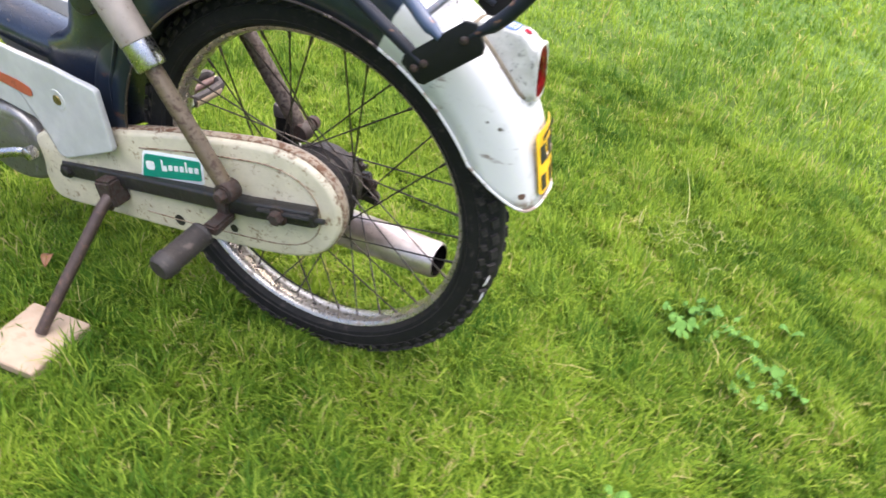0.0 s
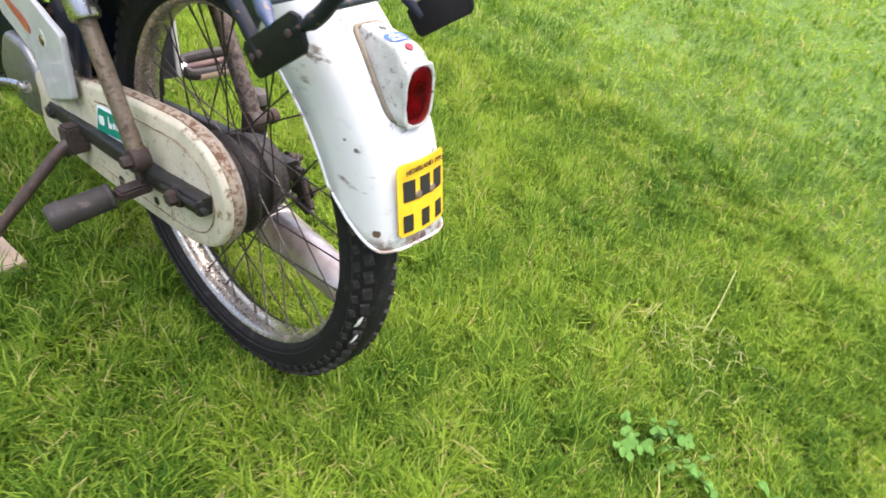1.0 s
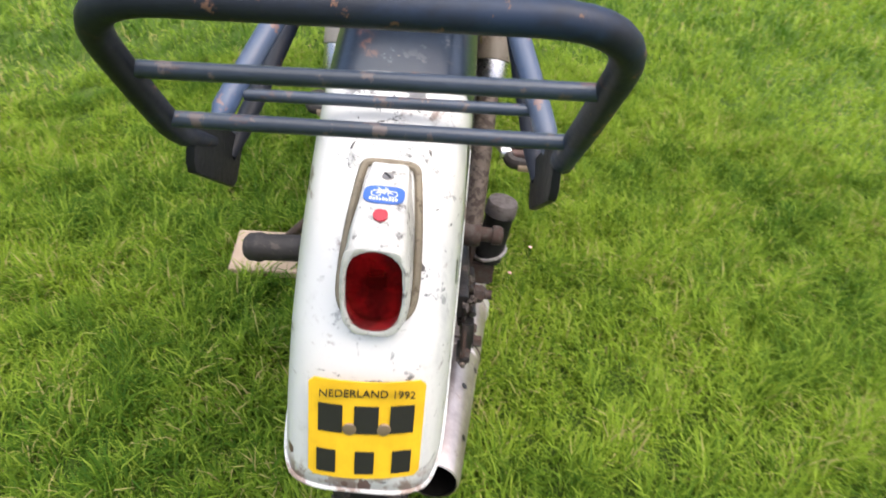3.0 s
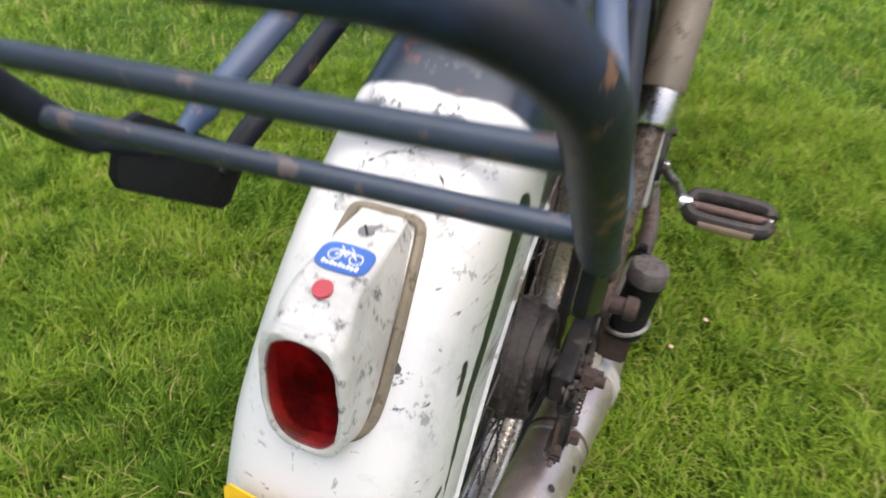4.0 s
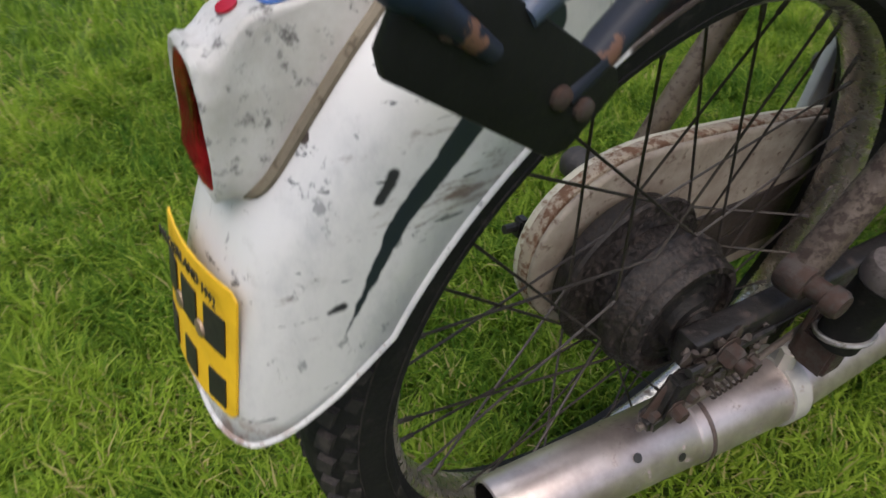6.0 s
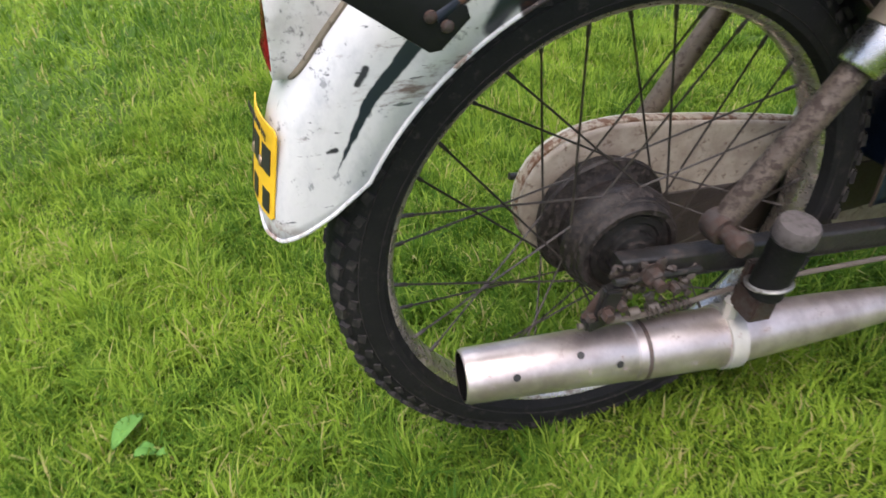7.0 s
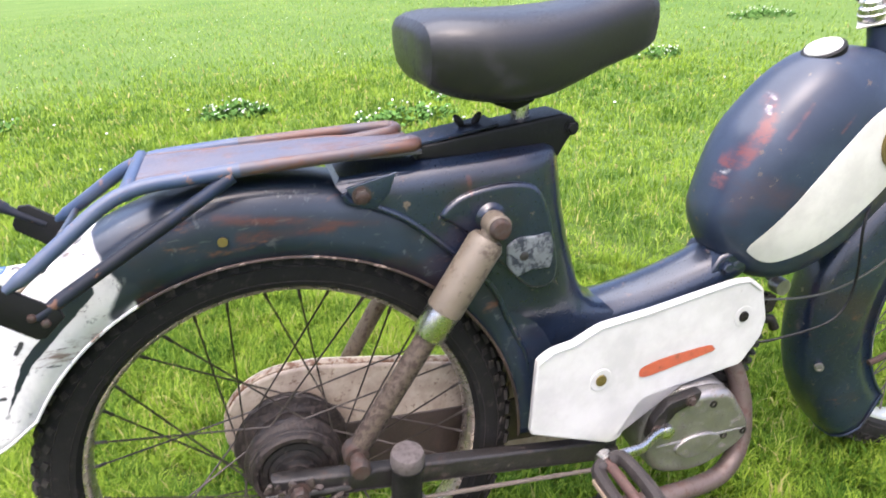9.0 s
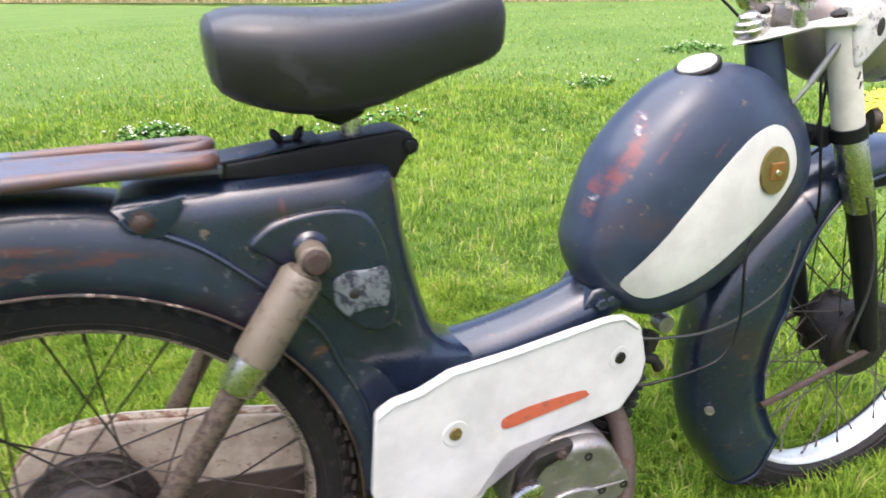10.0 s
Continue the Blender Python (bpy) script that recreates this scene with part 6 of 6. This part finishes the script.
# tank
Y = 0.008
TANK = smooth_outline([(0.611, 0.556), (0.606, 0.517), (0.626, 0.470), (0.668, 0.432), (0.712, 0.412), (0.764, 0.414), (0.829, 0.444), (0.900, 0.500), (0.955, 0.556), (0.966, 0.604), (0.942, 0.665), (0.890, 0.715), (0.847, 0.734), (0.785, 0.738), (0.735, 0.720), (0.683, 0.680), (0.640, 0.630)], 4)
bm = dome(TANK, Y, 0.082, 2.6, 14)
tank = part("fuel_tank", bm, M["tank"], moped, "egg-shaped dark blue fuel tank with reddish scrapes")
PANEL = smooth_outline([(0.653, 0.492), (0.660, 0.474), (0.680, 0.461), (0.705, 0.461), (0.765, 0.486), (0.839, 0.540), (0.886, 0.592), (0.893, 0.620), (0.880, 0.652), (0.858, 0.666), (0.832, 0.664), (0.800, 0.648), (0.751, 0.605), (0.690, 0.538)], 4)


def tank_y(x, z):
    """Half width of the tank's skin at a place of its side view."""
    c = Vector((0.786, 0.578))
    d = Vector((x, z)) - c
    if d.length < 1e-5:
        return 0.082
    best = 9.0
    for a, b in zip(TANK, TANK[1:] + TANK[:1]):
        a2, e2 = Vector(a) - c, Vector(b) - Vector(a)
        den = d.x * e2.y - d.y * e2.x
        if abs(den) < 1e-9:
            continue
        t, k = (a2.x * e2.y - a2.y * e2.x) / den, (a2.x * d.y - a2.y * d.x) / den
        if t > 0 and -0.001 <= k <= 1.001:
            best = min(best, t)
    s = min(1.0, 1 / best)
    return 0.082 * max(0.0, 1 - s ** 2.6) ** (1 / 2.6)


def on_tank(outline, h, rings=4):
    cx = sum(p[0] for p in outline) / len(outline)
    cz = sum(p[1] for p in outline) / len(outline)
    out = []
    for s in (1, -1):
        bm = bmesh.new()
        prev = None
        for k in range(rings):
            t = 1 - k / rings
            ring = [bm.verts.new((cx + (x - cx) * t, Y + s * (tank_y(cx + (x - cx) * t, cz + (z - cz) * t) + (h if k else -0.002)), cz + (z - cz) * t)) for x, z in outline]
            if prev:
                for i in range(len(ring)):
                    j = (i + 1) % len(ring)
                    bm.faces.new((prev[i], prev[j], ring[j], ring[i]))
            elif h:
                low = ring
                ring = [bm.verts.new((v.co.x, v.co.y + s * (h + 0.002), v.co.z)) for v in low]
                for i in range(len(ring)):
                    j = (i + 1) % len(ring)
                    bm.faces.new((low[i], low[j], ring[j], ring[i]))
            prev = ring
        bm.faces.new(prev)
        out.append(bm)
    return out


for bm in on_tank(PANEL, 0.0016, 8):
    part("side_panel", bm, M["panel"], tank, "off-white painted side panel")
EMB = [(0.850 + 0.024 * math.cos(a), 0.612 + 0.030 * math.sin(a)) for a in (2 * math.pi * k / 28 for k in range(28))]
EMB2 = [(0.850 + dx, 0.612 + dz) for dx, dz in ((-0.011, -0.011), (0.011, -0.011), (0.011, 0.011), (-0.011, 0.011))]
for bm in on_tank(EMB, 0.006, 5):
    part("badge", bm, M["gold"], tank, "tarnished oval gold badge")
for s in (-1, 1):
    y = Y + s * (tank_y(0.85, 0.612) + 0.007)
    part("badge_centre", slab(EMB2, y - 0.002, y + 0.002, 0.001, 1), M["copper"], tank, "square copper badge centre")
    part("badge_bolt", lathe([(0.0045, 0), (0.004, 0.002), (0, 0.003)], (0.85, y + s * 0.002, 0.610), (0, s, 0), 12), M["chrome"], tank, "bright bolt head")
cap_c, cap_n = (0.783, Y - 0.006, 0.730), (-0.42, -0.06, 1)
bm = lathe([(0.024, -0.012), (0.027, 0.000), (0.0285, 0.003), (0.0285, 0.009), (0.0265, 0.011), (0.024, 0.011)], cap_c, cap_n, 32)
cap = part("fuel_cap", bm, M["black"], tank, "round filler cap with a chrome top")
part("cap_top", lathe([(0.0243, 0.010), (0.0230, 0.0128), (0.011, 0.0145), (0, 0.0148)], cap_c, cap_n, 32), M["panel"], tank, "pale chrome filler cap top")
bm = slab([(0.604, 0.448), (0.622, 0.474), (0.655, 0.480), (0.670, 0.446), (0.63, 0.430)], -0.034, 0.042, 0.006, 3)
bolt((0.631, -0.034, 0.456), (0, -1, 0), 0.009, 0.007, bm)
part("tank_mount", bm, M["blue"], tank, "bolted tank mount")
bm = sweep([(0.745, Y, 0.42), (0.75, Y, 0.395)], 0.007, 12)
lathe([(0.013, -0.008), (0.014, 0), (0.013, 0.012)], (0.755, Y - 0.012, 0.388), (0, -1, 0), 14, bm)
part("fuel_tap", bm, M["alloy"], tank, "small fuel tap")

# head, fork, bars, lamp
part("head_tube", sweep([(0.884, Y, 0.762), (0.930, Y, 0.60)], [0.0225, 0.030], 20), M["tank"], moped, "dark blue steering head")
beam = [(0.63, Y, 0.46), (0.76, Y, 0.50), (0.90, Y, 0.60), (0.94, Y, 0.64)]
part("frame_beam", sweep(curve_through(beam), 0.030, 16), M["blue"], frame_part)
FY = 0.012
BR = [(-0.092, 0.945, 0.784, 0.010), (-0.085, 0.942, 0.784, 0.018), (-0.060, 0.930, 0.782, 0.018), (-0.030, 0.895, 0.772, 0.024), (0.0, 0.872, 0.765, 0.032), (0.030, 0.895, 0.772, 0.024), (0.060, 0.930, 0.782, 0.018), (0.085, 0.942, 0.784, 0.018), (0.092, 0.945, 0.784, 0.010)]
part("top_bridge", loft([[(x + hl * math.cos(a), FY + y, z + 0.25 * hl * math.cos(a) + 0.005 * math.sin(a)) for a in (2 * math.pi * k / 16 for k in range(16))] for y, x, z, hl in BR]), M["forkcream"], moped, "pale fork top bridge plate")
for s in (-1, 1):
    part("bridge_nut", lathe([(0.013, 0), (0.013, 0.006), (0.009, 0.009), (0, 0.010)], (0.943, FY + s * 0.066, 0.788), (-0.3, 0, 1), 6), M["grime"], moped, "dark fork nut")
part("stem_nut", lathe([(0.019, 0), (0.021, 0.004), (0.021, 0.009), (0.019, 0.010), (0.0185, 0.017), (0.014, 0.019), (0.013, 0.025), (0.009, 0.028)], (0.868, FY, 0.768), (-0.25, 0, 1), 20), M["chrome"], moped, "large chrome stem nut")
fork = part("front_fork", sweep([(0.962, FY - 0.055, 0.635), (0.962, FY + 0.055, 0.635)], 0.014, 14), M["black"], moped, "front fork with cream upper covers and dark lower legs")
for s in (-1, 1):
    y = FY + s * 0.066
    t0, t1, t2, t3 = Vector((0.942, y, 0.785)), Vector((0.988, y, 0.640)), Vector((1.038, y, 0.522)), Vector((1.112, y, 0.290))
    part("upper_cover", sweep([t0, t1], [0.0185, 0.0200], 22), M["forkcream"], fork, "dull cream upper fork cover")
    part("clamp_band", sweep([at(t1, t0, -0.04), at(t1, t0, 0.08)], 0.0235, 22), M["black"], fork)
    part("polished_sleeve", sweep([at(t1, t2, 0.0), at(t1, t2, 0.02), at(t1, t2, 0.92), at(t1, t2, 0.94)], [0.019, 0.0205, 0.0205, 0.019], 22), M["chrome"], fork, "polished metal sleeve")
    part("lower_leg", sweep([t1, t2, t3], [0.0195, 0.019, 0.014], 20), M["black"], fork, "black lower fork leg")
    part("stay", sweep([(0.905, y + s * 0.004, 0.240), (1.115, y + s * 0.004, 0.288)], 0.005, 8), M["rust"], fork, "rusty mudguard stay")
HC = (1.030, FY, 0.775)
bm = lathe([(0.0, -0.100), (0.030, -0.096), (0.055, -0.082), (0.072, -0.055), (0.080, -0.020), (0.082, 0.02), (0.082, 0.045)], HC, (1, 0, 0.05), 40)
hl = part("headlamp", bm, M["bucket"], moped, "round polished headlamp bucket with dull patches")
part("lamp_rim", lathe([(0.083, 0.040), (0.087, 0.044), (0.087, 0.055), (0.078, 0.060)], HC, (1, 0, 0.05), 40), M["chrome"], hl)
part("lamp_glass", lathe([(0.078, 0.056), (0.05, 0.066), (0, 0.072)], HC, (1, 0, 0.05), 40, close=False), M["chrome"], hl)
part("bucket_hole", lathe([(0.005, 0), (0, 0.0005)], (0.962, -0.028, 0.775), (-0.7, -0.6, 0), 12), M["ink"], hl)
for s in (-1, 1):
    part("lamp_ear", slab(smooth_outline([(0.938, 0.800), (0.975, 0.806), (1.000, 0.790), (1.002, 0.766), (0.985, 0.748), (0.960, 0.728), (0.950, 0.740)], 3), FY + s * 0.064, FY + s * 0.088, 0.006, 3), M["lampwhite"], hl, "white teardrop lamp bracket")
    ov = [(0.983 + 0.006 * math.cos(a), 0.775 + 0.011 * math.sin(a)) for a in (2 * math.pi * k / 16 for k in range(16))]
    part("ear_slot", slab(ov, FY + s * 0.084, FY + s * 0.0895, 0.001, 1), M["ink"], hl, "dark oval slot")
for x, z in ((0.968, 0.738), (0.973, 0.718), (0.978, 0.706)):
    part("paint_chip", block((x - 0.008, FY - 0.0850, z), (0.0035, 0.001, 0.010), (0, 14, 0), 0.0004), M["ink"], fork)
part("fork_reflector", lathe([(0.0, -0.006), (0.014, -0.006), (0.016, -0.002), (0.016, 0.002), (0.013, 0.005), (0, 0.006)], (1.020, FY - 0.074, 0.655), (0.9, -0.45, 0), 24), M["reflector"], fork, "dark amber round reflector")
part("reflector_arm", sweep([(0.995, FY - 0.070, 0.636), (1.018, FY - 0.074, 0.640)], 0.004, 8), M["black"], fork)
bars = part("handlebar", sweep(bent([(0.72, -0.27, 0.93), (0.80, -0.24, 0.94), (0.89, -0.10, 0.825), (0.90, FY, 0.810), (0.89, 0.124, 0.825), (0.80, 0.264, 0.94), (0.72, 0.294, 0.93)], 0.06), 0.011, 16), M["chrome"], moped, "chrome handlebar")
for s in (-1, 1):
    part("grip", sweep([(0.74, FY + s * 0.278, 0.933), (0.62, FY + s * 0.305, 0.915)], 0.015, 16), M["rubber"], bars)
    part("bar_clamp", lathe([(0.016, -0.012), (0.017, -0.010), (0.017, 0.010), (0.016, 0.012)], (0.90, FY + s * 0.040, 0.812), (0, 1, 0), 18, sweep([(0.90, FY + s * 0.04, 0.815), (0.905, FY + s * 0.04, 0.775)], 0.010, 12)), M["chrome"], bars)
cab = [[(0.965, -0.030, 0.520), (0.918, -0.055, 0.442), (0.852, -0.057, 0.404), (0.779, -0.056, 0.390), (0.70, -0.050, 0.397), (0.66, -0.03, 0.40)],
       [(0.90, -0.010, 0.620), (0.850, -0.055, 0.540), (0.822, -0.074, 0.495), (0.826, -0.074, 0.407), (0.795, -0.074, 0.353), (0.70, -0.060, 0.333), (0.67, -0.04, 0.33)],
       [(0.97, -0.02, 0.745), (0.930, -0.050, 0.715), (0.938, -0.050, 0.670), (0.958, -0.050, 0.570), (0.975, -0.040, 0.51)],
       [(1.000, -0.088, 0.560), (1.031, -0.090, 0.478), (1.036, -0.090, 0.410), (1.021, -0.086, 0.331), (1.06, -0.07, 0.30)],
       [(0.80, 0.22, 0.93), (0.93, 0.10, 0.78), (0.97, 0.04, 0.66), (0.95, 0.02, 0.60)],
       [(0.995, 0.0, 0.705), (0.985, -0.03, 0.64), (0.955, -0.03, 0.610), (0.935, -0.02, 0.61)],
       [(0.985, -0.01, 0.705), (0.955, -0.035, 0.660), (0.945, -0.03, 0.62), (0.94, -0.01, 0.60)]]
for c in cab:
    part("control_cable", sweep(curve_through(c, 8), 0.0021, 7), M["cable"] if c[0][2] < 0.6 else M["black"], bars, "thin control cable")
bm = sweep([(0.945, -0.066, 0.775), (0.915, -0.048, 0.710)], 0.0045, 10)
sweep([(0.915, -0.048, 0.710), (0.900, -0.040, 0.685)], 0.0028, 8, bm)
part("grey_sleeve", bm, M["alloy"], bars, "grey cable ferrule")

front = wheel("front_wheel", FX, "spoked front wheel with a chrome rim", M["brightrim"])
part("hub", lathe([(0.010, -0.07), (0.010, -0.05), (0.060, -0.046), (0.066, -0.040), (0.066, -0.018), (0.045, -0.012), (0.045, 0.030), (0.058, 0.034), (0.010, 0.04), (0.010, 0.07)], FX, (0, 1, 0), 36), M["grime"], front, "dark drum brake hub")


def front_rim(th):
    return 0.285 - 0.075 * min(1, max(0, (th - 112) / 45)) if th > 112 else 0.285


bm, border = guard(FX, 20, 227, front_rim, lambda th: 0.323 - 0.006 * min(1, max(0, (th - 150) / 40)), 0.054, lambda r: 226 - 110 * max(0, 0.27 - r), FY, 72, 20, 3.0)
fg = part("front_mudguard", bm, M["blue"], moped, "deeply valanced dark blue front mudguard with worn edges")
fg.modifiers.new("thickness", "SOLIDIFY").thickness = 0.0016
part("rolled_edge", sweep(border, 0.0026, 8), M["blue"], fg)
part("guard_bolt", lathe([(0.007, -0.004), (0.007, 0.001), (0.0045, 0.0015), (0.004, -0.001), (0, -0.001)], (0.832, FY - 0.046, 0.235), (-0.55, -1, 0), 16), M["alloy"], fg, "bright hollow rivet")
